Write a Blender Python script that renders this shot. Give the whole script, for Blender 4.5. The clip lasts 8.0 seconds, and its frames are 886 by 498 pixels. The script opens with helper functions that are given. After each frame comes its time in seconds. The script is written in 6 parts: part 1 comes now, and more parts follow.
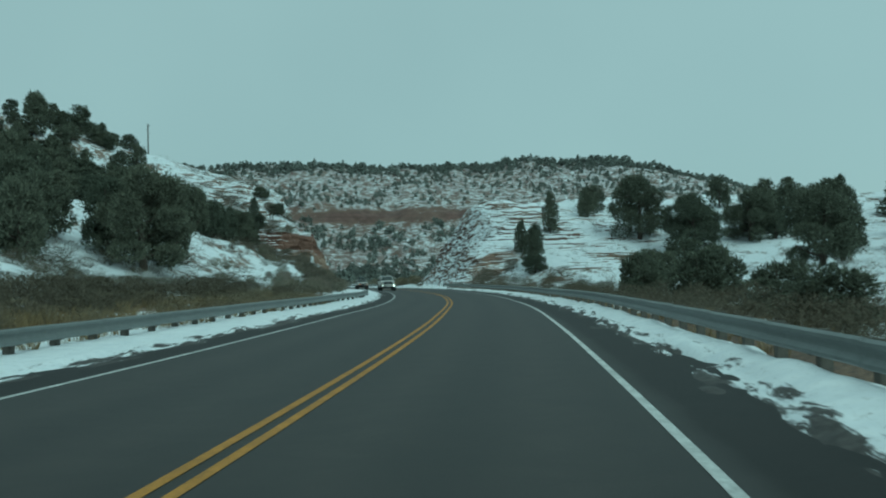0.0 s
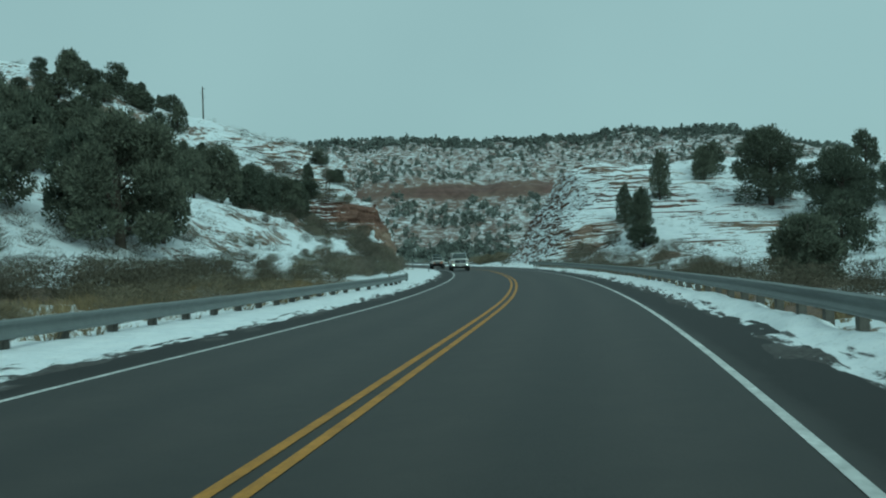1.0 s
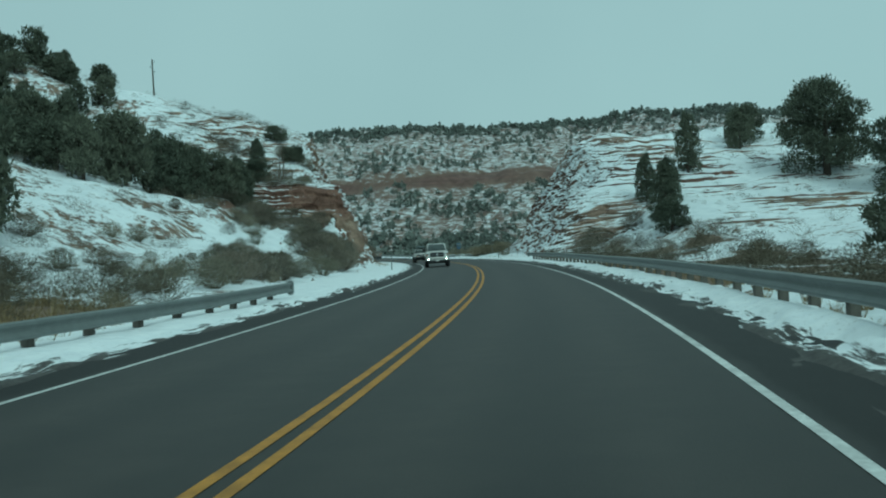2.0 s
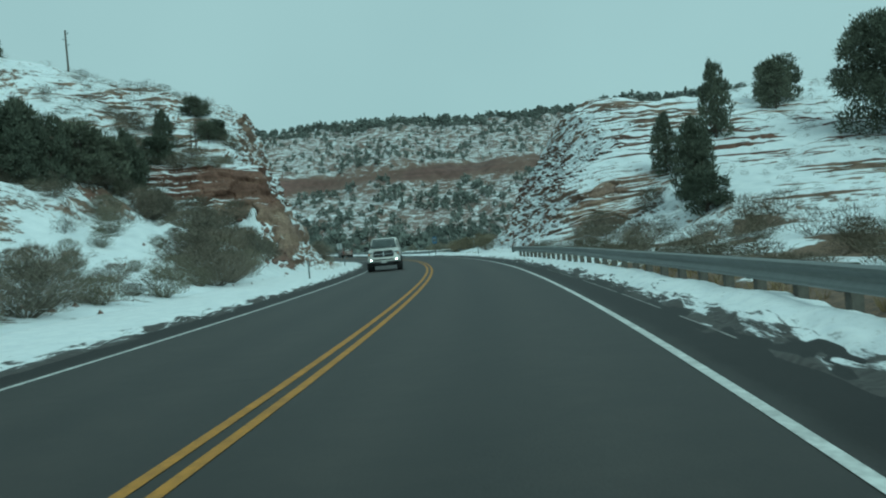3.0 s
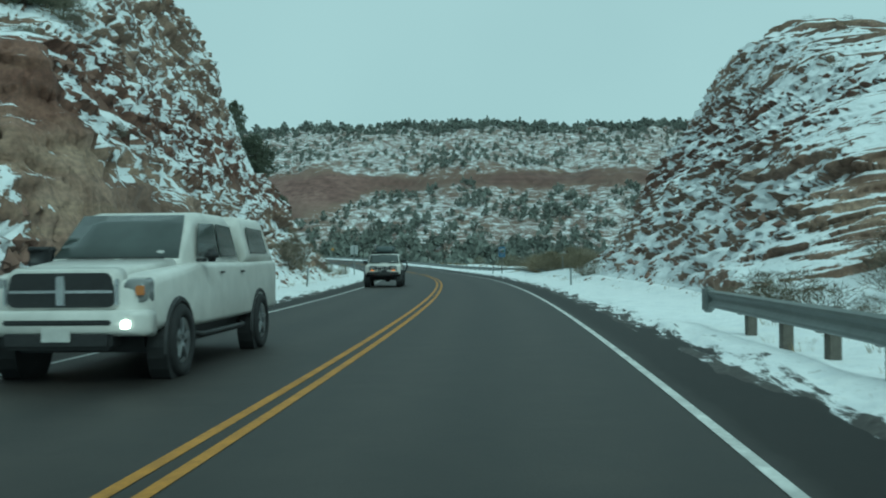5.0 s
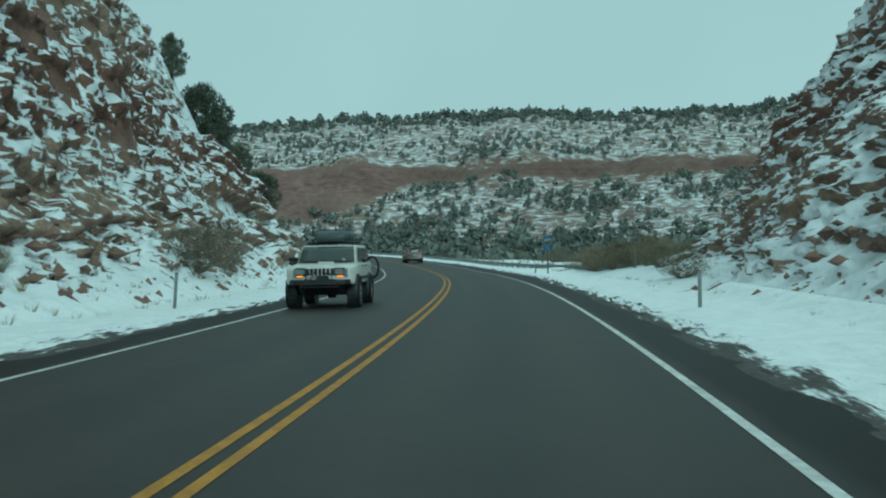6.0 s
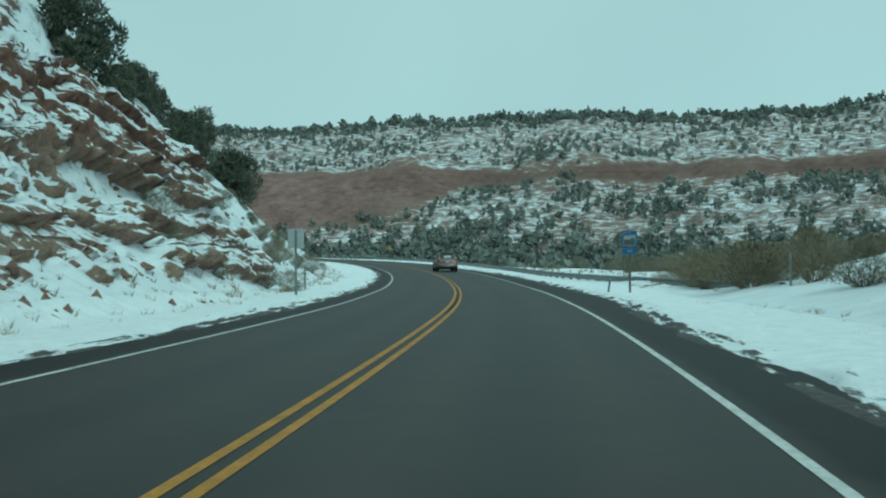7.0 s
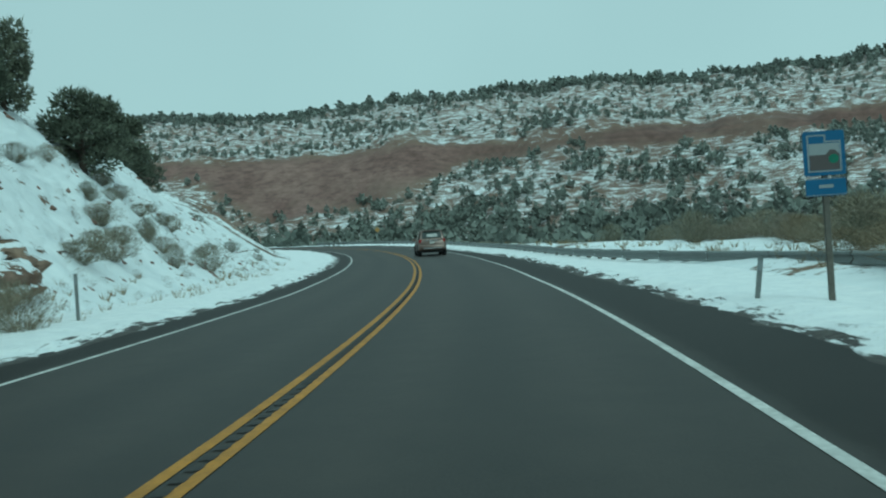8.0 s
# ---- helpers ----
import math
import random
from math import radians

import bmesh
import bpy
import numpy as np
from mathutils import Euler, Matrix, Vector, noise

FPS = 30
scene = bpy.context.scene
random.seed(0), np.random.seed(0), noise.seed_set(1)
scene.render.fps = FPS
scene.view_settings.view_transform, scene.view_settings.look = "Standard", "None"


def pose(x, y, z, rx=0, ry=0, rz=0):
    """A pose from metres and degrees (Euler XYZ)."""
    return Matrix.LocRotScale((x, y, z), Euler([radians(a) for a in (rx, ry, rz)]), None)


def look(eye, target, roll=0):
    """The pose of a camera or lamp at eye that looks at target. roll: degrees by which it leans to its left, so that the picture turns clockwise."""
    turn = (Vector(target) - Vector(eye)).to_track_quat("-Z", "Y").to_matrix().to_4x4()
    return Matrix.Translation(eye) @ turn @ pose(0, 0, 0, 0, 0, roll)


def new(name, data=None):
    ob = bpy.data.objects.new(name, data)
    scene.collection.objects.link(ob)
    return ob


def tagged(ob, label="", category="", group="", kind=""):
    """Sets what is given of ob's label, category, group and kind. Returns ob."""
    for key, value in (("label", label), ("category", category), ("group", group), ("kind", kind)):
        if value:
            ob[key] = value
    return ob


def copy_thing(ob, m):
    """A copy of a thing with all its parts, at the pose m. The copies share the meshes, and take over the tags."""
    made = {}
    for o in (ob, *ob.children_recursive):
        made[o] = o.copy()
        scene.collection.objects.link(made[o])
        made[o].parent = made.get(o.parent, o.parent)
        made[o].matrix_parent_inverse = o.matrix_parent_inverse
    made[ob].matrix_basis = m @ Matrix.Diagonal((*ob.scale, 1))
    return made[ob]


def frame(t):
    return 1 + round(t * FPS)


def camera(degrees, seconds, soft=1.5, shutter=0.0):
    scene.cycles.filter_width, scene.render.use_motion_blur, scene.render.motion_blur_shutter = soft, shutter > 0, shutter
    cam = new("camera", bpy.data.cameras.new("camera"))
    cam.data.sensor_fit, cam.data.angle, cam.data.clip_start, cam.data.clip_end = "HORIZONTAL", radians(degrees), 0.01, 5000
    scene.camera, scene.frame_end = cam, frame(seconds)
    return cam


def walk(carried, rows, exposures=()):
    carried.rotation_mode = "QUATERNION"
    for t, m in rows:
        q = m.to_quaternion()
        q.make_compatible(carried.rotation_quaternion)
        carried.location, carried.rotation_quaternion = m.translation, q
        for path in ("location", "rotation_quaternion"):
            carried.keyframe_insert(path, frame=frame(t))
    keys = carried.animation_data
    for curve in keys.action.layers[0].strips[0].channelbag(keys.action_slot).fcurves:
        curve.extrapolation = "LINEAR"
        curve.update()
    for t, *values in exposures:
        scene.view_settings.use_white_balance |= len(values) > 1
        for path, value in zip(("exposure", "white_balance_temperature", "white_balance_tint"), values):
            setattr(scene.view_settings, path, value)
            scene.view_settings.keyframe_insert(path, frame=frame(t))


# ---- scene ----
cam = camera(47.6, 8.0, soft=2.0, shutter=0.08)
PATH = [
    (0, (5.939, 3.644, 1.184), (5.998, 13.639, 1.492), -1.38),
    (0.5, (6.817, 15.784, 1.212), (6.154, 25.756, 1.547), -1.24),
    (1, (7.549, 27.85, 1.239), (6.62, 37.806, 1.343), -1.92),
    (1.5, (8.115, 39.768, 1.308), (7.083, 49.709, 1.661), -2.87),
    (1.7, (8.342, 44.513, 1.24), (7.308, 54.46, 1.29), -3.00),
    (2.8, (8.62, 70.467, 1.188), (7.593, 80.414, 1.19), -4.93),
    (3, (8.52, 75.175, 1.156), (7.551, 85.128, 1.118), -5.00),
    (3.5, (8.083, 86.938, 1.188), (7.137, 96.892, 1.082), -3.53),
    (4, (7.411, 98.689, 1.205), (6.134, 108.602, 1.524), -1.89),
    (4.5, (6.479, 110.377, 1.254), (4.877, 120.234, 1.768), -1.41),
    (4.7, (6.072, 115.05, 1.242), (4.391, 124.906, 1.462), -1.04),
    (5.8, (2.939, 140.877, 1.263), (0.736, 150.631, 1.311), -0.42),
    (6, (2.241, 145.589, 1.262), (-0.005, 155.334, 1.324), -0.84),
    (6.5, (0.498, 157.385, 1.256), (-2.067, 167.05, 1.136), -0.57),
    (7, (-1.568, 169.151, 1.204), (-4.362, 178.751, 1.344), -0.49),
    (7.5, (-3.931, 180.917, 1.244), (-6.869, 190.466, 1.67), -1.14),
    (8, (-6.429, 192.75, 1.161), (-9.341, 202.316, 1.111), -3.84),
]
walk(cam, [(t, look(eye, target, roll)) for t, eye, target, roll in PATH],
     exposures=[(0.0, -0.11, 5000, -33), (1.5, -0.04, 5000, -33), (3.0, 0.1, 5000, -33), (4.5, 0.25, 5000, -33), (6.0, 0.16, 5000, -33), (7.5, 0.3, 5000, -33), (8.0, 0.22, 5000, -33)])

# ---- sky and light: a flat winter overcast, brighter towards the zenith ----
world = bpy.data.worlds.new("overcast")
scene.world = world
world.use_nodes = True
wn, wl = world.node_tree.nodes, world.node_tree.links
wn.clear()
sky = wn.new("ShaderNodeTexSky")
sky.sky_type, sky.sun_disc = "NISHITA", False
sky.sun_elevation, sky.sun_rotation = radians(42), radians(215)
cloud_noise = wn.new("ShaderNodeTexNoise")
cloud_noise.inputs["Scale"].default_value, cloud_noise.inputs["Detail"].default_value = 1.3, 4
cloud_ramp = wn.new("ShaderNodeValToRGB")
cloud_ramp.color_ramp.elements[0].position, cloud_ramp.color_ramp.elements[1].position = 0.25, 0.8
cloud_ramp.color_ramp.elements[0].color, cloud_ramp.color_ramp.elements[1].color = (0.53, 0.545, 0.555, 1), (0.68, 0.685, 0.685, 1)
clear, cover = wn.new("ShaderNodeBackground"), wn.new("ShaderNodeBackground")
clear.inputs["Strength"].default_value, cover.inputs["Strength"].default_value = 0.05, 0.82
over = wn.new("ShaderNodeMixShader")
over.inputs["Fac"].default_value = 0.9
world_out = wn.new("ShaderNodeOutputWorld")
wl.new(cloud_noise.outputs["Fac"], cloud_ramp.inputs["Fac"])
wl.new(sky.outputs["Color"], clear.inputs["Color"])
wl.new(cloud_ramp.outputs["Color"], cover.inputs["Color"])
wl.new(clear.outputs["Background"], over.inputs[1])
wl.new(cover.outputs["Background"], over.inputs[2])
wl.new(over.outputs["Shader"], world_out.inputs["Surface"])
sun = new("sun", bpy.data.lights.new("sun", "SUN"))
sun.data.energy, sun.data.angle, sun.data.color = 1.0, radians(25), (1.0, 0.97, 0.92)
sun.matrix_world = pose(0, 0, 80, 48, 0, 35)


# ---- numeric noise ----
def lattice(ix, iy, seed):
    h = (ix.astype(np.int64) * 374761393 + iy.astype(np.int64) * 668265263 + seed * 1442695041) & 0x7FFFFFFF
    h = ((h ^ (h >> 13)) * 1274126177) & 0x7FFFFFFF
    return ((h ^ (h >> 16)) & 0xFFFF) / 65535.0


def vnoise(x, y, seed=0):
    """Smooth value noise, 0 to 1, with one cell per unit."""
    x, y = np.asarray(x, float), np.asarray(y, float)
    ix, iy = np.floor(x), np.floor(y)
    fx, fy = x - ix, y - iy
    fx, fy = fx * fx * (3 - 2 * fx), fy * fy * (3 - 2 * fy)
    a, b = lattice(ix, iy, seed), lattice(ix + 1, iy, seed)
    c, d = lattice(ix, iy + 1, seed), lattice(ix + 1, iy + 1, seed)
    return (a + (b - a) * fx) * (1 - fy) + (c + (d - c) * fx) * fy


def fbm(x, y, seed=0, octaves=4):
    """Layered noise, about -1 to 1."""
    total, size, weight = 0.0, 1.0, 1.0
    for n in range(octaves):
        total = total + (vnoise(x * size, y * size, seed + n) * 2 - 1) * weight
        size, weight = size * 2.03, weight * 0.5
    return total


def cells(u, v, seed=0):
    """Cell noise: each place's cell number, its offset from the cell's heart, and the nearness of a border."""
    u, v = np.asarray(u, float), np.asarray(v, float)
    iu, iv = np.floor(u), np.floor(v)
    best, second = np.full(u.shape, 9.0), np.full(u.shape, 9.0)
    du, dv, code = np.zeros(u.shape), np.zeros(u.shape), np.zeros(u.shape)
    for a in (-1, 0, 1):
        for b in (-1, 0, 1):
            cu, cv = iu + a, iv + b
            ou = u - (cu + 0.1 + 0.8 * lattice(cu, cv, seed))
            ov = v - (cv + 0.1 + 0.8 * lattice(cu, cv, seed + 1))
            r = np.sqrt(ou * ou + ov * ov)
            closer = r < best
            second = np.where(closer, best, np.minimum(second, r))
            best = np.where(closer, r, best)
            du, dv = np.where(closer, ou, du), np.where(closer, ov, dv)
            code = np.where(closer, lattice(cu, cv, seed + 2), code)
    return code, du, dv, second - best


def ease(a, b, v):
    u = np.clip((np.asarray(v, float) - a) / (b - a), 0, 1)
    return u * u * (3 - 2 * u)


# ---- the road's line ----
ROAD_Y = np.arange(-40, 261, 20.0)
ROAD_X = np.array([-2.9, 0.56, 3.18, 4.85, 5.99, 6.55, 6.25, 5.15, 3.42, 1.0, -2.02, -5.72, -10.2, -15.75, -22.3, -29.8])


def road_points():
    """The centre line, a point a metre: a fitted curve, then a left bend that tightens and climbs."""
    ys = np.arange(-20, 241.0, 1.0)
    k = np.clip(((ys + 40) // 20).astype(int), 1, len(ROAD_X) - 3)
    u = (ys - ROAD_Y[k]) / 20
    p0, p1, p2, p3 = (ROAD_X[k + n] for n in (-1, 0, 1, 2))
    xs = p1 + 0.5 * u * (p2 - p0 + u * (2 * p0 - 5 * p1 + 4 * p2 - p3 + u * (3 * (p1 - p2) + p3 - p0)))
    pts = [(xs[0] - 0.15 * n, ys[0] - n) for n in range(40, 0, -1)] + list(zip(xs.tolist(), ys.tolist()))
    angle = math.atan2(pts[-1][0] - pts[-2][0], pts[-1][1] - pts[-2][1])
    x, y = pts[-1]
    for n in range(260):
        angle -= 1 / (430 if n < 30 else 190)
        if n > 150:
            angle += 1 / 190
        x, y = x + math.sin(angle), y + math.cos(angle)
        pts.append((x, y))
    return np.array(pts)


LINE = road_points()
STEP = np.r_[0, np.cumsum(np.hypot(*np.diff(LINE, axis=0).T))] + LINE[0, 1]
TANGENT = np.gradient(LINE, axis=0)
TANGENT = np.stack([np.convolve(np.pad(c, 7, "edge"), np.ones(15) / 15, "valid") for c in TANGENT.T], 1)
TANGENT /= np.linalg.norm(TANGENT, axis=1)[:, None]


def road_height(s):
    return np.interp(s, [-100, 0, 20, 40, 60, 80, 120, 180, 202, 224, 245, 275, 320, 420, 600], [-0.09, -0.09, -0.07, -0.02, -0.07, -0.04, -0.01, -0.04, -0.08, -0.04, 0.17, 0.6, 1.6, 3.6, 6])


def on_road(s, d, up=0.0):
    """World places at s along the road and d to the right of its centre."""
    s, d = np.broadcast_arrays(np.asarray(s, float), np.asarray(d, float))
    x, y = np.interp(s, STEP, LINE[:, 0]), np.interp(s, STEP, LINE[:, 1])
    tx, ty = np.interp(s, STEP, TANGENT[:, 0]), np.interp(s, STEP, TANGENT[:, 1])
    return np.stack([x + ty * d, y - tx * d, road_height(s) + up + 0 * s], -1)


def heading(s):
    return math.atan2(-float(np.interp(s, STEP, TANGENT[:, 0])), float(np.interp(s, STEP, TANGENT[:, 1])))


def road_frame(x, y):
    """How far along the road and how far to its right each place lies."""
    x, y = np.ravel(x), np.ravel(y)
    s, d = np.empty(len(x)), np.empty(len(x))
    some, where = LINE[::3], STEP[::3]
    for a in range(0, len(x), 20000):
        px, py = x[a:a + 20000, None], y[a:a + 20000, None]
        near = ((px - some[:, 0]) ** 2 + (py - some[:, 1]) ** 2).argmin(1)
        tx, ty = TANGENT[::3][near].T
        ox, oy = px[:, 0] - some[near, 0], py[:, 0] - some[near, 1]
        s[a:a + 20000] = where[near] + ox * tx + oy * ty
        d[a:a + 20000] = ox * ty - oy * tx
    return s, d


# ---- the lie of the land ----
def terrace(z, step, sharp):
    """Cuts a slope into rock ledges, step high; sharp from 0 (smooth) to 1 (stairs)."""
    n = np.floor(z / step)
    f = z / step - n
    return (n + f * (1 - sharp) + sharp * ease(0.62, 1.0, f)) * step


def ledges(x, y, z, step, size, seed):
    """Uneven bedding: ledges that come and go along their length and differ from bed to bed."""
    w = z + 0.35 * step * fbm(x / size, y / size, seed, 3)
    w = w + 0.3 * step * np.sin(w * 1.9 / step) + 0.2 * step * np.sin(w * 0.73 / step)
    bed = np.floor(w / step)
    runs = vnoise(x / size * 2 + 17 * lattice(bed, bed * 0, seed + 3), y / size * 2, seed + 5)
    there = ease(0.42, 0.62, runs) * (0.4 + 0.6 * lattice(bed, bed * 0 + 1, seed + 7))
    return z + there * (terrace(w, step, 0.92) - w)


LEFT_TOP = ([-60, 90, 128, 149, 152, 162, 172, 181, 192, 202, 214, 232, 252, 270, 300, 500], [0.4, 1.0, 4.4, 4.2, 8.4, 11.0, 15.2, 17.4, 16.4, 13.8, 11.2, 9.3, 7.6, 5.5, 6, 8])
RIGHT_TOP = ([-60, 120, 138, 145, 149, 152, 156, 162, 172, 182, 190, 197, 204, 214, 236, 500], [-0.8, -0.6, 0.4, 0.9, 1.6, 6.2, 7.6, 9.6, 12.2, 15.2, 14.2, 8.0, 2.8, 1.2, 0.0, -3.0])


def mesa(x, y):
    """The far mesa: a wooded slope, a red cliff band, a second slope and a level rim."""
    q = y - (835 - 0.0005 * np.minimum(np.abs(x), 700) ** 2) + 26 * fbm(x / 150, y / 900, 71, 3)
    rim = 1 - 0.42 * ease(140, 330, x)
    gully = fbm(x / 42, y / 120, 75, 4)
    z = np.interp(q, [-2000, -430, -360, -300, -262, -222, -196, -186, -150, -90, -40, -8, 0, 60, 3000],
                  [-6, -6, -2, 9, 20, 31, 38.3, 47, 55, 69.5, 83, 90, 93.5, 95.5, 102])
    bare = ease(-262, -225, x) * (1 - ease(-150, -122, x))
    slip = np.interp(q, [-2000, -430, -360, -300, -262, -226, -188, -150], [-6, -6, -3, 4, 11, 16, 48, 56])
    z = np.where(q < -150, z * (1 - bare) + slip * bare, z)
    z = z * rim + gully * 5.0 * ease(-420, -300, q) * (1 - 0.7 * ease(-30, 10, q))
    z = z + 2.2 * fbm(x / 16, y / 16, 77, 4)
    on_slope = ease(-320, -290, q) * (1 - ease(-15, 10, q))
    return z + 0.6 * on_slope * (ledges(x, y, z, 2.4, 22, 79) - z)


def mesa_bare(x, y, z):
    """Where the mesa's rock is too steep for snow and trees: the long red band and the slip below it."""
    wob = 2.2 * fbm(x / 22, y / 40, 83, 3)
    drop = 0.42 * ease(140, 330, x)
    band = ease(37, 39, z / (1 - drop) + wob) * (1 - ease(44.5, 47, z / (1 - drop) + wob)) * (0.55 + 0.45 * ease(0.3, 0.5, vnoise(x / 40, y / 200, 84)))
    foot = 15 + 24 * ((x + 186) / 62) ** 2
    slip = ease(0, 3, z + 1.5 * wob - foot) * (1 - ease(45, 47.5, z + 0.4 * wob))
    # snow lies in streaks on its lower ledges
    slip = slip * (1 - 0.62 * ease(0.0, 0.35, fbm(x / 15, z / 2.2, 86, 3) + 0.25 * fbm(x / 5, y / 5, 87, 2)) * (1 - ease(24, 36, z)))
    return np.clip(np.maximum(band, slip), 0, 1) * (y > 480)


def land(x, y, s=None, d=None):
    """The ground's height."""
    shape = np.shape(x)
    x, y = np.ravel(np.asarray(x, float)), np.ravel(np.asarray(y, float))
    if s is None:
        s, d = road_frame(x, y)
    zr = road_height(s)
    wob = 0.9 * fbm(x / 9, y / 9, 3, 3)
    # left: brush flat and hill, then a cut ridge
    a = -d + wob * ease(9, 14, -d)
    top = np.interp(s, *LEFT_TOP)
    gentle = np.interp(s, [-60, 90, 128, 138, 151, 162, 172, 181], [0.4, 1.0, 4.5, 4.8, 6.6, 10.6, 15.2, 17.4])
    top = np.where(s < 180, top + ease(15, 25, a) * (gentle - top), top)
    cut = top * np.interp(a, [0, 7.4, 9.2, 11.8, 13.3, 15.9, 17.5], [0, 0, 0.06, 0.22, 0.48, 0.95, 1.0])
    nose = 1 - ease(155, 170, s)
    cut = cut * (1 - nose) + nose * top * np.interp(a, [0, 7.6, 8.6, 9.6, 10.4, 11.5, 13.4], [0, 0, 0.06, 0.25, 0.60, 0.93, 1.0])
    late = ease(198, 212, s)
    cut = cut * (1 - late) + late * top * np.interp(a, [0, 8.2, 9.6, 11.8, 13.6, 16.2, 18.6], [0, 0, 0.08, 0.3, 0.52, 0.86, 1.0])
    soft = top * np.interp(a, [0, 8, 12, 16, 22, 26], [0, 0.02, 0.28, 0.55, 0.95, 1.0])
    is_cut = ease(149.6, 152.2, s)
    rise = np.interp(s, [-60, 60, 110, 148, 158, 180, 215, 260, 300], [0.30, 0.34, 0.36, 0.34, 0.24, 0.32, 0.30, 0.22, 0.15])
    back = np.interp(s, [-60, 80, 110, 150], [24, 24, 20, 17])
    # a snow bank that steepens into a heap of fallen stone at the end of the cut
    bank = 1.15 * ease(8.8, 11.2, a) * (1 - ease(19, 28, a)) * ease(118, 131, s)
    heap = 1.2 * ease(142, 148.8, s) * ease(9.0, 11.5, a) * (1 - ease(14.5, 19, a))
    lumpy = 1 + 0.5 * fbm(x / 1.5, y / 1.5, 71, 3)
    soft = soft + (bank + heap) * lumpy
    left = soft * (1 - is_cut) + cut * is_cut + np.clip(a - back, 0, 60) * rise + np.clip(a - back - 60, 0, 300) * 0.05
    # right: a hollow behind the rail, then a snow hill with a cut face
    top = np.interp(s, *RIGHT_TOP)
    slope = np.interp(s, [-60, 120, 132, 150, 162], [-0.8, -0.6, 0.8, 5.0, 9.6])
    top = np.where(s < 162, top + ease(14, 20, d) * (slope - top), top)
    # past its middle the face draws back from the road
    a = d + 0.7 * wob * ease(9, 14, d) - 0.26 * np.clip(s - 174, 0, 14) * (1 - ease(11, 22, d))
    nose = 1 - ease(156, 168, s)
    face = np.interp(a, [0, 7.2, 8.4, 9.8, 12.4, 15.4, 18.8, 21.0], [0, 0, 0.04, 0.17, 0.41, 0.63, 0.93, 1.0]) * (1 - nose)
    face = face + nose * np.interp(a, [0, 7.4, 8.6, 10.2, 12.0, 15.0, 19.0, 22.5], [0, 0, 0.05, 0.30, 0.62, 0.80, 0.94, 1.0])
    right = np.where(top > 0, top * face, top * ease(7, 14, a))
    far = np.interp(s, [-60, 60, 130, 160, 190, 215, 260], [0.07, 0.08, 0.10, 0.04, 0.01, -0.02, -0.05])
    right = right + np.clip(d - 21, 0, 90) * far
    right = right + (0.34 * ease(206, 222, s) * ease(7.5, 9.5, d) - 0.08 * (1 - ease(206, 222, s))) * ease(196, 208, s) * (1 - ease(250, 280, s)) * ease(5.5, 8, d)
    right = right + 0.5 * ease(180, 190, s) * (1 - ease(204, 214, s)) * ease(7.8, 11, d) * (1 - ease(14, 18, d))
    z = np.where(d < 0, left, right)
    hill = ease(3, 9, z) * (s > 60) * (s < 290)
    z = z + fbm(x / 5.5, y / 5.5, 11, 4) * (0.12 + 0.35 * ease(2, 8, z)) * ease(7, 12, np.abs(d))
    z = z + 0.45 * hill * (1 - 0.8 * ease(30, 36, np.abs(d))) * (ledges(x + 0.25 * y, 0.4 * y, z, 0.46, 8, 17) - z) * (1 - 0.6 * ease(203, 212, s) * (d < 0))
    z = zr * (1 - ease(20, 70, np.abs(d))) + z - 0.3 * (1 - ease(5.0, 7.5, np.abs(d)))
    away = ease(300, 420, y) + ease(0, 1, (s > 330) * 1.0) * ease(20, 60, np.abs(d))
    away = np.clip(away, 0, 1) * ease(14, 40, np.abs(d))
    return (z * (1 - away) + mesa(x, y) * away).reshape(shape)


def sheet(name, xs, ys, zs, material, smooth=True):
    """A mesh over a grid of places: arrays of rows and columns."""
    rows, cols = xs.shape
    co = np.stack([xs, ys, zs], -1).reshape(-1, 3).astype(np.float32)
    n = np.arange(rows * cols).reshape(rows, cols)
    quads = np.stack([n[:-1, :-1], n[:-1, 1:], n[1:, 1:], n[1:, :-1]], -1).reshape(-1, 4)
    return surface(name, co, quads, material, smooth)


def surface(name, co, quads, material, smooth=False):
    """A mesh from arrays of vertices and of faces with one number of corners."""
    quads = np.asarray(quads, np.int32)
    count, corners = quads.shape
    me = bpy.data.meshes.new(name)
    me.vertices.add(len(co))
    me.vertices.foreach_set("co", np.asarray(co, np.float32).ravel())
    me.loops.add(count * corners)
    me.loops.foreach_set("vertex_index", quads.ravel())
    me.polygons.add(count)
    me.polygons.foreach_set("loop_start", np.arange(0, count * corners, corners, dtype=np.int32))
    me.polygons.foreach_set("use_smooth", np.full(count, smooth))
    me.update(calc_edges=True)
    me.validate()
    me.materials.append(material)
    return new(name, me)


# ---- materials ----
def material(name, rough=0.8, metal=0.0):
    m = bpy.data.materials.new(name)
    m.use_nodes = True
    b = m.node_tree.nodes["Principled BSDF"]
    b.inputs["Roughness"].default_value, b.inputs["Metallic"].default_value = rough, metal
    return m, m.node_tree.nodes, m.node_tree.links, b


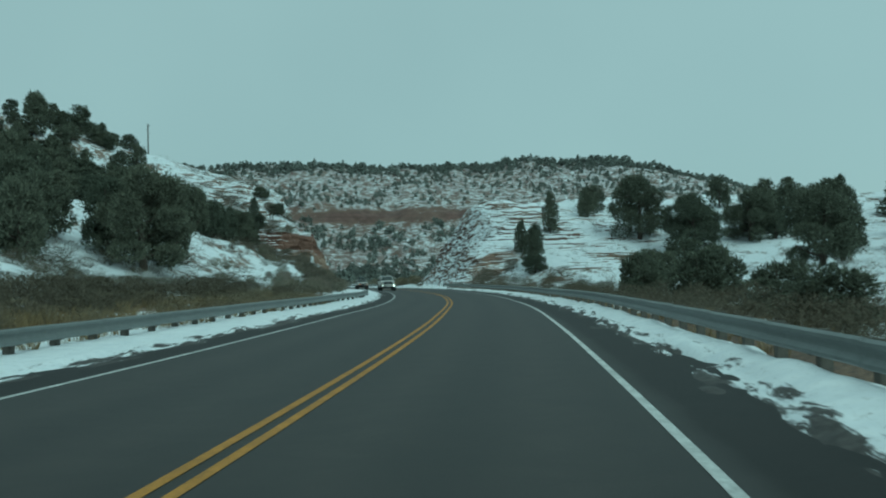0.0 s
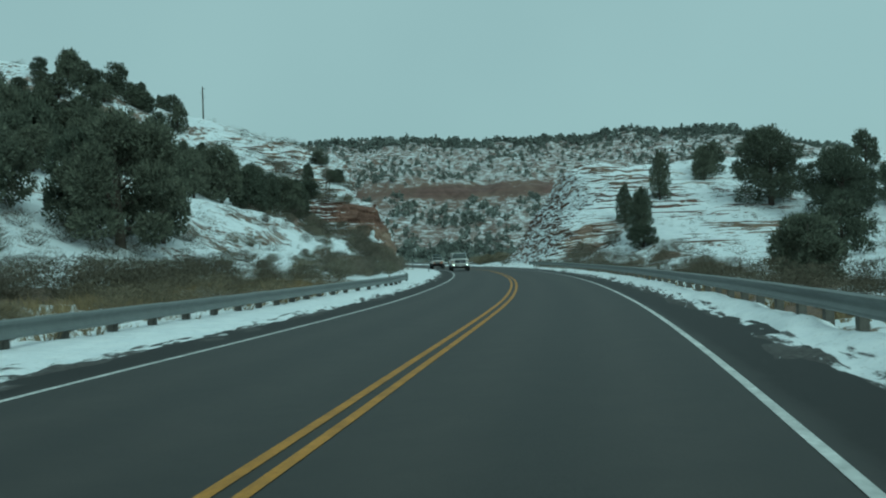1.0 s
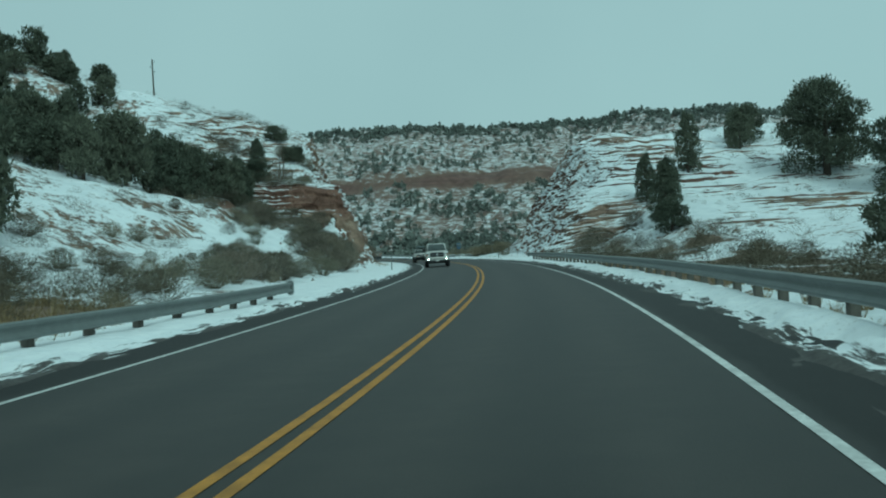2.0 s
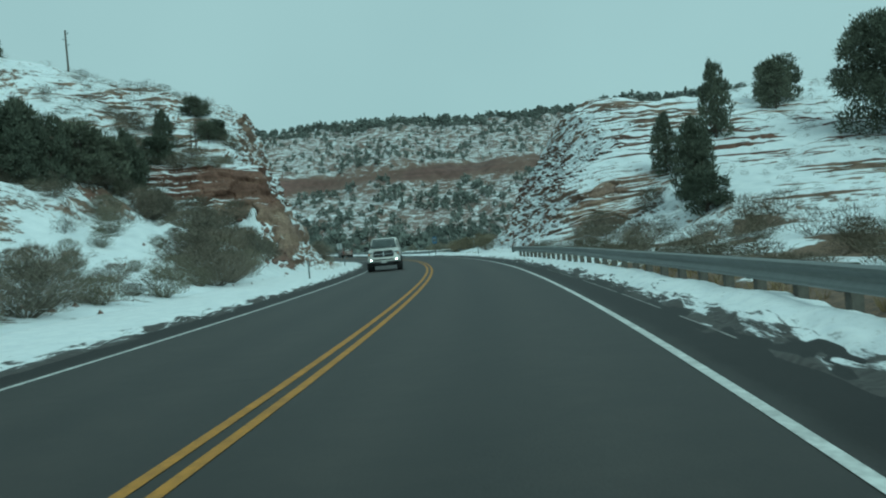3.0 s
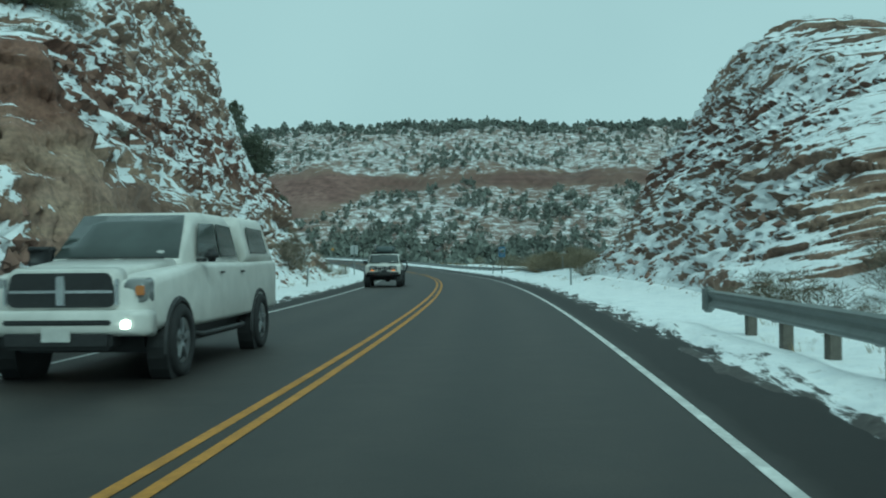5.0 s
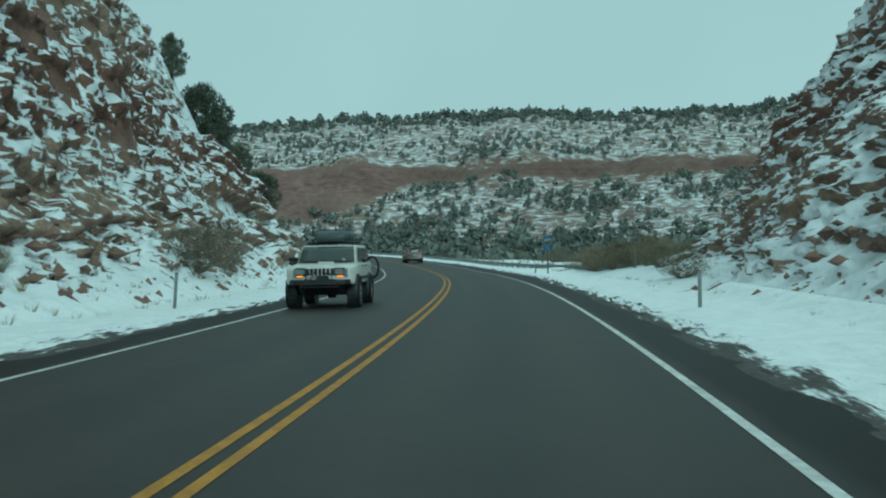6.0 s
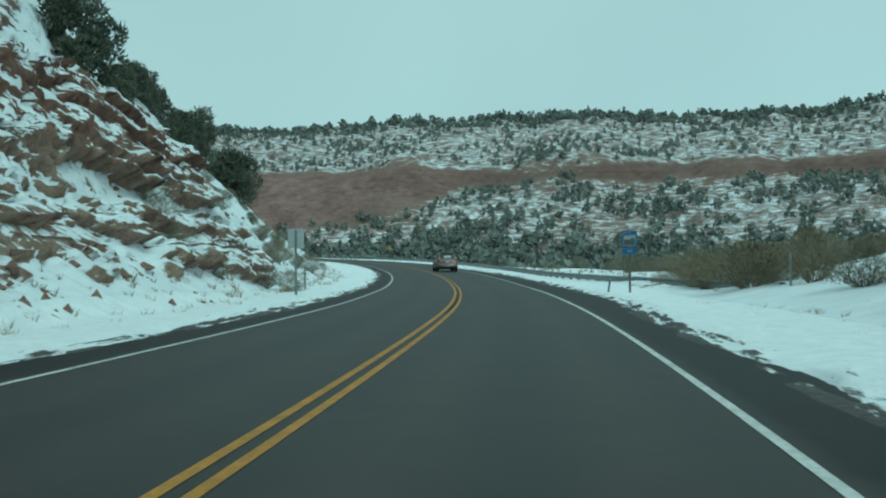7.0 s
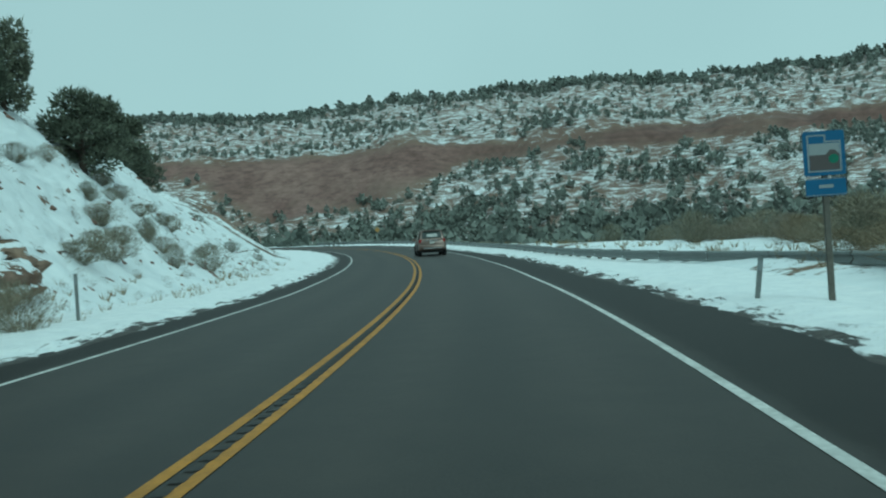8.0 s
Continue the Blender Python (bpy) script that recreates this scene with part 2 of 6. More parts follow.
def noise_node(nodes, links, scale, detail=4, rough=0.55, stretch=None, space="Object"):
    tex = nodes.new("ShaderNodeTexNoise")
    tex.inputs["Scale"].default_value, tex.inputs["Detail"].default_value, tex.inputs["Roughness"].default_value = scale, detail, rough
    co = nodes.new("ShaderNodeTexCoord")
    if stretch:
        m = nodes.new("ShaderNodeMapping")
        m.inputs["Scale"].default_value = stretch
        links.new(co.outputs[space], m.inputs["Vector"])
        links.new(m.outputs["Vector"], tex.inputs["Vector"])
    else:
        links.new(co.outputs[space], tex.inputs["Vector"])
    return tex.outputs["Fac"]


def ramp(nodes, links, fac, stops):
    r = nodes.new("ShaderNodeValToRGB")
    e = r.color_ramp.elements
    while len(e) < len(stops):
        e.new(0.5)
    for el, (p, c) in zip(e, stops):
        el.position, el.color = p, (*c, 1) if len(c) == 3 else c
    links.new(fac, r.inputs["Fac"])
    return r.outputs["Color"]


def math_node(nodes, links, op, a, b=None, clamp=False):
    n = nodes.new("ShaderNodeMath")
    n.operation, n.use_clamp = op, clamp
    for i, v in enumerate((a, b)):
        if v is None:
            continue
        if isinstance(v, (int, float)):
            n.inputs[i].default_value = v
        else:
            links.new(v, n.inputs[i])
    return n.outputs[0]


def mix_color(nodes, links, fac, a, b, blend="MIX"):
    n = nodes.new("ShaderNodeMix")
    n.data_type, n.blend_type = "RGBA", blend
    if isinstance(fac, (int, float)):
        n.inputs["Factor"].default_value = fac
    else:
        links.new(fac, n.inputs["Factor"])
    for key, v in ((6, a), (7, b)):
        if isinstance(v, tuple):
            n.inputs[key].default_value = (*v, 1)
        else:
            links.new(v, n.inputs[key])
    return n.outputs[2]


def bump(nodes, links, height, b, strength=0.4, distance=0.02):
    n = nodes.new("ShaderNodeBump")
    n.inputs["Strength"].default_value, n.inputs["Distance"].default_value = strength, distance
    links.new(height, n.inputs["Height"])
    links.new(n.outputs["Normal"], b.inputs["Normal"])


def plain(name, color, rough=0.6, metal=0.0, grain=30.0, vary=0.25, relief=0.15):
    """One colour with grain at two scales and a little relief."""
    m, n, l, b = material(name, rough, metal)
    fine, coarse = noise_node(n, l, grain, 5), noise_node(n, l, grain / 9, 3)
    both = math_node(n, l, "MULTIPLY", fine, coarse)
    low, high = tuple(c * (1 - vary) for c in color), tuple(min(c * (1 + vary), 1) for c in color)
    l.new(ramp(n, l, both, [(0.1, low), (0.42, high)]), b.inputs["Base Color"])
    if relief:
        bump(n, l, fine, b, relief, 0.01)
    return m


def flat_up(nodes, links):
    """How level the surface lies, 1 for level ground."""
    g = nodes.new("ShaderNodeNewGeometry")
    sep = nodes.new("ShaderNodeSeparateXYZ")
    links.new(g.outputs["Normal"], sep.inputs[0])
    return sep.outputs["Z"]


def height_of(nodes, links):
    g = nodes.new("ShaderNodeNewGeometry")
    sep = nodes.new("ShaderNodeSeparateXYZ")
    links.new(g.outputs["Position"], sep.inputs[0])
    return sep.outputs["Z"]


SNOW_WHITE, SNOW_GREY = (0.84, 0.86, 0.88), (0.70, 0.73, 0.76)


def snowy(name, bare, level, soft, patch_scale, patch_weight, relief=0.5, grain=3.0, size=0.08, stretch=None, lean=1.0, bedded=0.0):
    """Rock or soil with snow on what lies level enough; bare(nodes, links) gives the bare colour."""
    m, n, l, b = material(name, 0.85)
    cover = n.new("ShaderNodeAttribute")
    cover.attribute_name = "cover"
    lie = math_node(n, l, "ADD", math_node(n, l, "MULTIPLY", flat_up(n, l), lean), cover.outputs["Fac"])
    patch = noise_node(n, l, patch_scale, 6, 0.6, stretch)
    fine = noise_node(n, l, patch_scale * 7, 4, 0.6, stretch)
    v = math_node(n, l, "ADD", lie, math_node(n, l, "MULTIPLY", math_node(n, l, "SUBTRACT", patch, 0.5), patch_weight))
    v = math_node(n, l, "ADD", v, math_node(n, l, "MULTIPLY", math_node(n, l, "SUBTRACT", fine, 0.5), patch_weight * 0.8))
    tiny = noise_node(n, l, patch_scale * 26, 3, 0.6, stretch)
    v = math_node(n, l, "ADD", v, math_node(n, l, "MULTIPLY", math_node(n, l, "SUBTRACT", tiny, 0.5), patch_weight * 0.45))
    if bedded:
        for u_name, v_name, su, sv, weight in (("along", "tilt", 1.3, 3.8, bedded * 0.75), ("joint_u", "joint_v", 1.0, 1.0, bedded)):
            place, one, two = n.new("ShaderNodeCombineXYZ"), n.new("ShaderNodeAttribute"), n.new("ShaderNodeAttribute")
            one.attribute_name, two.attribute_name = u_name, v_name
            l.new(math_node(n, l, "MULTIPLY", one.outputs["Fac"], su), place.inputs[0])
            l.new(math_node(n, l, "MULTIPLY", two.outputs["Fac"], sv), place.inputs[1])
            streak = n.new("ShaderNodeTexNoise")
            streak.inputs["Scale"].default_value, streak.inputs["Detail"].default_value, streak.inputs["Roughness"].default_value, streak.inputs["Distortion"].default_value = 1.0, 3, 0.55, 0.7
            l.new(place.outputs[0], streak.inputs["Vector"])
            v = math_node(n, l, "ADD", v, math_node(n, l, "MULTIPLY", math_node(n, l, "SUBTRACT", streak.outputs["Fac"], 0.5), weight))
    v = math_node(n, l, "DIVIDE", math_node(n, l, "SUBTRACT", v, level), soft, True)
    white = ramp(n, l, noise_node(n, l, 0.9, 4), [(0.3, SNOW_GREY), (0.7, SNOW_WHITE)])
    l.new(mix_color(n, l, v, bare(n, l), white), b.inputs["Base Color"])
    rough = noise_node(n, l, grain, 6, 0.65)
    bump(n, l, math_node(n, l, "ADD", rough, math_node(n, l, "MULTIPLY", v, 0.25)), b, relief, size)
    return m


def soil(n, l):
    tone = ramp(n, l, noise_node(n, l, 0.35, 5), [(0.3, (0.12, 0.082, 0.058)), (0.55, (0.19, 0.13, 0.09)), (0.75, (0.24, 0.18, 0.125))])
    speck = ramp(n, l, noise_node(n, l, 9.0, 3), [(0.4, (0.5, 0.5, 0.5)), (0.65, (1.15, 1.1, 1.0))])
    return mix_color(n, l, 1.0, tone, speck, "MULTIPLY")


def sandstone(n, l):
    beds = ramp(n, l, noise_node(n, l, 1.0, 4, 0.6, (0.05, 0.05, 1.1)),
                [(0.28, (0.235, 0.165, 0.135)), (0.42, (0.29, 0.205, 0.158)), (0.55, (0.33, 0.245, 0.18)), (0.66, (0.25, 0.168, 0.132)), (0.8, (0.35, 0.275, 0.21))])
    stain = ramp(n, l, noise_node(n, l, 0.7, 5), [(0.35, (0.55, 0.5, 0.48)), (0.6, (1.0, 1.0, 1.0))])
    speck = ramp(n, l, noise_node(n, l, 7.0, 4), [(0.35, (0.7, 0.7, 0.7)), (0.65, (1.1, 1.08, 1.05))])
    # one redder bed, six to ten metres up
    level = math_node(n, l, "ADD", height_of(n, l), math_node(n, l, "MULTIPLY", noise_node(n, l, 0.3, 4), 4.0))
    red = ramp(n, l, math_node(n, l, "DIVIDE", level, 20.0), [(0.33, (0, 0, 0)), (0.40, (1, 1, 1)), (0.54, (1, 1, 1)), (0.64, (0, 0, 0))])
    beds = mix_color(n, l, math_node(n, l, "MULTIPLY", red, 0.72), beds, (0.155, 0.072, 0.05))
    return mix_color(n, l, 1.0, mix_color(n, l, 1.0, beds, stain, "MULTIPLY"), speck, "MULTIPLY")


def red_cliff(n, l):
    beds = ramp(n, l, noise_node(n, l, 1.0, 5, 0.6, (0.02, 0.02, 0.5)), [(0.3, (0.095, 0.054, 0.046)), (0.5, (0.138, 0.080, 0.066)), (0.7, (0.125, 0.083, 0.069))])
    stain = ramp(n, l, noise_node(n, l, 0.25, 6, 0.65), [(0.35, (0.65, 0.63, 0.62)), (0.6, (1.1, 1.1, 1.1))])
    return mix_color(n, l, 1.0, beds, stain, "MULTIPLY")


def slip_rock(n, l):
    """The weathered slip below the cliff band is paler and tanner than the band."""
    g, sep = n.new("ShaderNodeNewGeometry"), n.new("ShaderNodeSeparateXYZ")
    l.new(g.outputs["Position"], sep.inputs[0])
    west = math_node(n, l, "DIVIDE", math_node(n, l, "SUBTRACT", -118.0, sep.outputs["X"]), 26.0, True)
    worn = ramp(n, l, noise_node(n, l, 0.06, 5, 0.6, (1.0, 1.0, 0.6)), [(0.35, (0.15, 0.088, 0.077)), (0.65, (0.235, 0.15, 0.13))])
    speck = ramp(n, l, noise_node(n, l, 0.2, 8, 0.75, (1.0, 1.0, 3.0)), [(0.35, (0.55, 0.52, 0.51)), (0.6, (1.14, 1.14, 1.14))])
    return mix_color(n, l, west, red_cliff(n, l), mix_color(n, l, 1.0, worn, speck, "MULTIPLY"))


def far_country(n, l):
    cover = n.new("ShaderNodeAttribute")
    cover.attribute_name = "cover"
    red = math_node(n, l, "MULTIPLY", cover.outputs["Fac"], -1.2, True)
    steep = math_node(n, l, "DIVIDE", math_node(n, l, "SUBTRACT", 0.80, flat_up(n, l)), 0.2, True)
    tan = ramp(n, l, noise_node(n, l, 0.05, 5), [(0.4, (0.15, 0.096, 0.078)), (0.6, (0.20, 0.148, 0.12))])
    return mix_color(n, l, red, mix_color(n, l, steep, mix_color(n, l, 0.6, soil(n, l), tan), tan), slip_rock(n, l))


def country(n, l):
    steep = math_node(n, l, "DIVIDE", math_node(n, l, "SUBTRACT", 0.86, flat_up(n, l)), 0.12, True)
    return mix_color(n, l, steep, soil(n, l), sandstone(n, l))


GROUND = snowy("snowy_ground", country, 0.74, 0.12, 0.22, 1.25, 0.6, 2.0, 0.12)
# the wide blend between snow and bare ground stands in for haze
MESA = snowy("mesa_slope", far_country, 0.50, 0.34, 0.42, 2.1, 0.6, 0.6, 0.3, (0.5, 0.5, 1.9), 0.6)
ROCK = snowy("snowy_sandstone", sandstone, 0.18, 0.09, 1.8, 0.35, 0.9, 4.0, 0.08, lean=0.8, bedded=1.9)


def asphalt():
    """Worn asphalt: paler wheel tracks, a darker middle, sealed cracks, grit."""
    m, n, l, b = material("asphalt", 0.62)
    across = n.new("ShaderNodeAttribute")
    across.attribute_name = "across"
    lane = math_node(n, l, "SUBTRACT", math_node(n, l, "ABSOLUTE", across.outputs["Fac"]), 1.8)
    track = math_node(n, l, "ABSOLUTE", math_node(n, l, "SUBTRACT", math_node(n, l, "ABSOLUTE", lane), 0.8))
    worn = math_node(n, l, "SUBTRACT", 1.0, math_node(n, l, "DIVIDE", track, 0.6), True)
    base = ramp(n, l, noise_node(n, l, 0.25, 5, 0.6, (1.0, 0.25, 1.0)), [(0.3, (0.0150, 0.0120, 0.0099)), (0.7, (0.0228, 0.0184, 0.0153))])
    pale = mix_color(n, l, math_node(n, l, "MULTIPLY", worn, 0.85), base, (0.030, 0.0245, 0.0205))
    # old brown paint and dirt between the centre lines
    gap = math_node(n, l, "DIVIDE", math_node(n, l, "SUBTRACT", 0.075, math_node(n, l, "ABSOLUTE", math_node(n, l, "SUBTRACT", across.outputs["Fac"], 0.07))), 0.02, True)
    pale = mix_color(n, l, gap, pale, (0.019, 0.0135, 0.007))
    grit = ramp(n, l, noise_node(n, l, 60.0, 3), [(0.35, (0.72, 0.72, 0.72)), (0.65, (1.2, 1.2, 1.2))])
    stain = ramp(n, l, noise_node(n, l, 1.7, 6, 0.7), [(0.40, (0.74, 0.74, 0.74)), (0.6, (1.08, 1.08, 1.08))])
    edge = math_node(n, l, "ADD", math_node(n, l, "ABSOLUTE", across.outputs["Fac"]), math_node(n, l, "MULTIPLY", noise_node(n, l, 0.8, 4), 0.25))
    shoulder = ramp(n, l, math_node(n, l, "DIVIDE", edge, 10.0), [(0.385, (1.0, 1.0, 1.0)), (0.405, (0.52, 0.52, 0.54))])
    # the shoulder is coarser and less polished by tyres
    l.new(ramp(n, l, math_node(n, l, "DIVIDE", edge, 10.0), [(0.375, (0.5, 0.5, 0.5)), (0.40, (0.24, 0.24, 0.24))]), b.inputs["Specular IOR Level"])
    oil = math_node(n, l, "SUBTRACT", 1.0, math_node(n, l, "MULTIPLY", math_node(n, l, "SUBTRACT", 1.0, math_node(n, l, "DIVIDE", math_node(n, l, "ABSOLUTE", lane), 0.45), True), 0.16))
    oily = n.new("ShaderNodeCombineColor")
    for k in range(3):
        l.new(oil, oily.inputs[k])
    pale = mix_color(n, l, 1.0, mix_color(n, l, 1.0, pale, shoulder, "MULTIPLY"), oily.outputs[0], "MULTIPLY")
    l.new(mix_color(n, l, 1.0, mix_color(n, l, 1.0, pale, grit, "MULTIPLY"), stain, "MULTIPLY"), b.inputs["Base Color"])
    bump(n, l, noise_node(n, l, 45.0, 4), b, 0.35, 0.01)
    return m


ASPHALT = asphalt()
YELLOW = plain("yellow_paint", (0.37, 0.178, 0.015), 0.7, 0, 25, 0.35, 0.1)
WHITE = plain("white_paint", (0.56, 0.56, 0.54), 0.7, 0, 18, 0.35, 0.1)
FADED = plain("faded_white_paint", (0.26, 0.25, 0.24), 0.8, 0, 9, 0.6, 0.1)


def verge_snow():
    """Clean snow away from the road; slush, grit and scraped streaks along its edge."""
    m, n, l, b = material("ploughed_snow", 0.75)
    across, along = n.new("ShaderNodeAttribute"), n.new("ShaderNodeAttribute")
    across.attribute_name, along.attribute_name = "across", "along"
    place = n.new("ShaderNodeCombineXYZ")
    l.new(math_node(n, l, "MULTIPLY", along.outputs["Fac"], 0.7), place.inputs[0])
    l.new(math_node(n, l, "MULTIPLY", across.outputs["Fac"], 4.5), place.inputs[1])
    streak = n.new("ShaderNodeTexNoise")
    streak.inputs["Scale"].default_value, streak.inputs["Detail"].default_value, streak.inputs["Roughness"].default_value = 1.0, 7, 0.68
    l.new(place.outputs[0], streak.inputs["Vector"])
    out = math_node(n, l, "SUBTRACT", math_node(n, l, "ABSOLUTE", across.outputs["Fac"]), 4.72)
    v = math_node(n, l, "ADD", math_node(n, l, "MULTIPLY", out, 0.62), math_node(n, l, "MULTIPLY", math_node(n, l, "SUBTRACT", streak.outputs["Fac"], 0.5), 1.7))
    clean = math_node(n, l, "DIVIDE", v, 0.10, True)
    white = ramp(n, l, noise_node(n, l, 2.2, 5), [(0.3, (0.74, 0.76, 0.79)), (0.65, (0.86, 0.87, 0.88))])
    speck = ramp(n, l, noise_node(n, l, 14.0, 4, 0.7), [(0.3, (0.62, 0.60, 0.57)), (0.42, (1.0, 1.0, 1.0))])
    grit = ramp(n, l, noise_node(n, l, 9.0, 4), [(0.35, (0.030, 0.026, 0.024)), (0.7, (0.085, 0.076, 0.07))])
    l.new(mix_color(n, l, clean, grit, mix_color(n, l, 1.0, white, speck, "MULTIPLY")), b.inputs["Base Color"])
    lumps = math_node(n, l, "ADD", noise_node(n, l, 5.0, 5, 0.6), math_node(n, l, "MULTIPLY", clean, 0.5))
    bump(n, l, lumps, b, 0.5, 0.05)
    return m


SNOW = verge_snow()
STEEL = plain("galvanised_steel", (0.20, 0.215, 0.21), 0.55, 0.5, 6, 0.14, 0.03)
POLE_AND_POST = plain("pole_timber_and_post_steel", (0.10, 0.092, 0.078), 0.85, 0, 12, 0.35, 0.3)


# ---- ground ----
def steps(*spans):
    out = [np.arange(a, b, h) for a, b, h in spans]
    return np.concatenate(out + [[spans[-1][1]]])


def buried(x, y, z):
    """The ground drops out of sight where the rock cliffs stand."""
    s, d = road_frame(x, y)
    inside = ease(143, 146, s) * (1 - ease(270, 274, s)) * ease(8.4, 9.2, -d) * (1 - ease(31, 33, -d))
    inside = inside + ease(139, 142, s) * (1 - ease(207, 210, s)) * ease(8.2, 9, d) * (1 - ease(32, 34, d))
    hollow = 1.3 * (1 - ease(106, 118, s)) * (d > 0)
    inside = inside + 0.4 * ease(3.5, 4.2, np.abs(d)) * (1 - ease(7.0 - hollow, 8.2 - 1.4 * hollow, np.abs(d))) * (s > -25) * (s < 325)
    return z - 0.9 * inside.reshape(z.shape)


gx = steps((-3200, -1200, 250), (-1200, -460, 60), (-460, -70, 5), (-70, -42, 1.0), (-42, 44, 0.7), (44, 80, 1.4), (80, 420, 6), (420, 1200, 60), (1200, 3200, 250))
gy = steps((-1500, -100, 200), (-100, 60, 2), (60, 265, 0.8), (265, 330, 1.6), (330, 430, 3), (430, 900, 3.5), (900, 1300, 50), (1300, 4500, 300))
GX, GY = np.meshgrid(gx, gy)
ground = tagged(sheet("ground", GX, GY, buried(GX, GY, land(GX, GY)), GROUND), "snow-dusted reddish desert ground with hills and a mesa", "ground", kind="structure")

ground.data.materials.append(MESA)
GZ = land(GX, GY)
cover = -(1.0 - 0.2 * ease(-140, -120, -GX) * (GX > -270)) * mesa_bare(GX, GY, GZ) - (-0.01 + 0.09 * (1 - ease(36, 44, GZ)) - 0.12 * (1 - ease(30, 42, GZ)) * ease(-0.1, 0.4, fbm(GX / 38, GY / 26, 101, 3))) * (GY > 395)
# under the brush the ground is litter and dead grass
GS, GD = (v.reshape(GX.shape) for v in road_frame(GX, GY))
patchy = ease(0.28, 0.5, vnoise(GX / 5, GY / 5, 97) + 0.2 * fbm(GX / 1.6, GY / 1.6, 98, 2))
cover = cover - 0.75 * patchy * (ease(-40, -20, GS) * (1 - ease(76, 88, GS)) * ease(7.5, 8.5, -GD) * (1 - ease(20, 26, -GD)) + ease(-40, -20, GS) * (1 - ease(136, 150, GS)) * ease(5.6, 6.3, GD) * (1 - ease(17, 24, GD)))
# clean snow on the bank before the cut
cover = cover + 0.45 * ease(108, 118, GS) * (1 - ease(150, 152, GS)) * ease(7.5, 8.5, -GD) * (1 - ease(15, 20, -GD))
ground.data.attributes.new("cover", "FLOAT", "POINT").data.foreach_set("value", cover.ravel().astype(np.float32))
rows, cols = GX.shape
ground.data.polygons.foreach_set("material_index", np.repeat((gy[:-1] > 395).astype(np.int32), cols - 1))

# ---- road ----
def strip(name, s0, s1, step, d0, d1, up, mat, label, kind="structure", category="road", drift=None):
    s = np.arange(s0, s1 + step / 2, step)
    S, D = np.meshgrid(s, np.atleast_1d(d0 if np.ndim(d0) else np.linspace(d0, d1, 2 if d1 - d0 < 1 else 9)), indexing="ij")
    P = on_road(S, D + drift(S) if drift else D, up)
    ob = sheet(name, P[..., 0], P[..., 1], P[..., 2], mat)
    ob.data.flip_normals()
    ob.data.attributes.new("along", "FLOAT", "POINT").data.foreach_set("value", S.ravel().astype(np.float32))
    ob.data.attributes.new("across", "FLOAT", "POINT").data.foreach_set("value", D.ravel().astype(np.float32))
    return tagged(ob, label, category, kind=kind)


road = strip("road", -60, 420, 2, np.sort(np.r_[np.linspace(-5.6, 5.6, 57), -0.03, 0.03, 0.07, 0.11, 0.15]), 5.6, 0.0, ASPHALT, "dark grey two-lane asphalt road")
for d in (-0.112, 0.112):
    strip("yellow_line", -55, 410, 2, d - 0.05, d + 0.05, 0.005, YELLOW, "solid yellow centre line on asphalt", category="road marking", drift=lambda s: 0.03 + 0.08 * (1 - ease(30, 50, s)))
for d in (-3.63, 3.63):
    strip("white_line", -55, 410, 2, d - 0.048, d + 0.048, 0.005, WHITE, "solid white edge line on asphalt", category="road marking", drift=lambda s: (-0.08 if d > 0 else -0.05) * (1 - ease(30, 50, s)))
for a, b in ((86, 89.5), (90.4, 94.2), (95.0, 101), (102.2, 107), (108.5, 112), (114, 121), (122, 128)):
    strip("faded_line", a, b, 1, 4.34, 4.375, 0.006, FADED, "thin faded remnant of an old edge line", category="road marking")
# flat patches: their dark colour stands in for shade in the milled cuts
rumble = np.arange(196, 262, 0.3)
RS, RD = np.meshgrid([0, 0.13], [-0.05, 0.05], indexing="ij")
rc = np.concatenate([on_road(s + RS, RD + 0.05, 0.007).reshape(-1, 3) for s in rumble])
rf = np.arange(len(rc)).reshape(-1, 4)[:, [0, 1, 3, 2]]
RUMBLE_DARK = plain("dark_rumble_patch", (0.022, 0.02, 0.019), 0.7, 0, 30, 0.3, 0.2)
tagged(surface("rumble_strip", rc, rf, RUMBLE_DARK), "row of flat dark patches for rumble cuts between the yellow lines", "road marking", kind="structure").data.flip_normals()


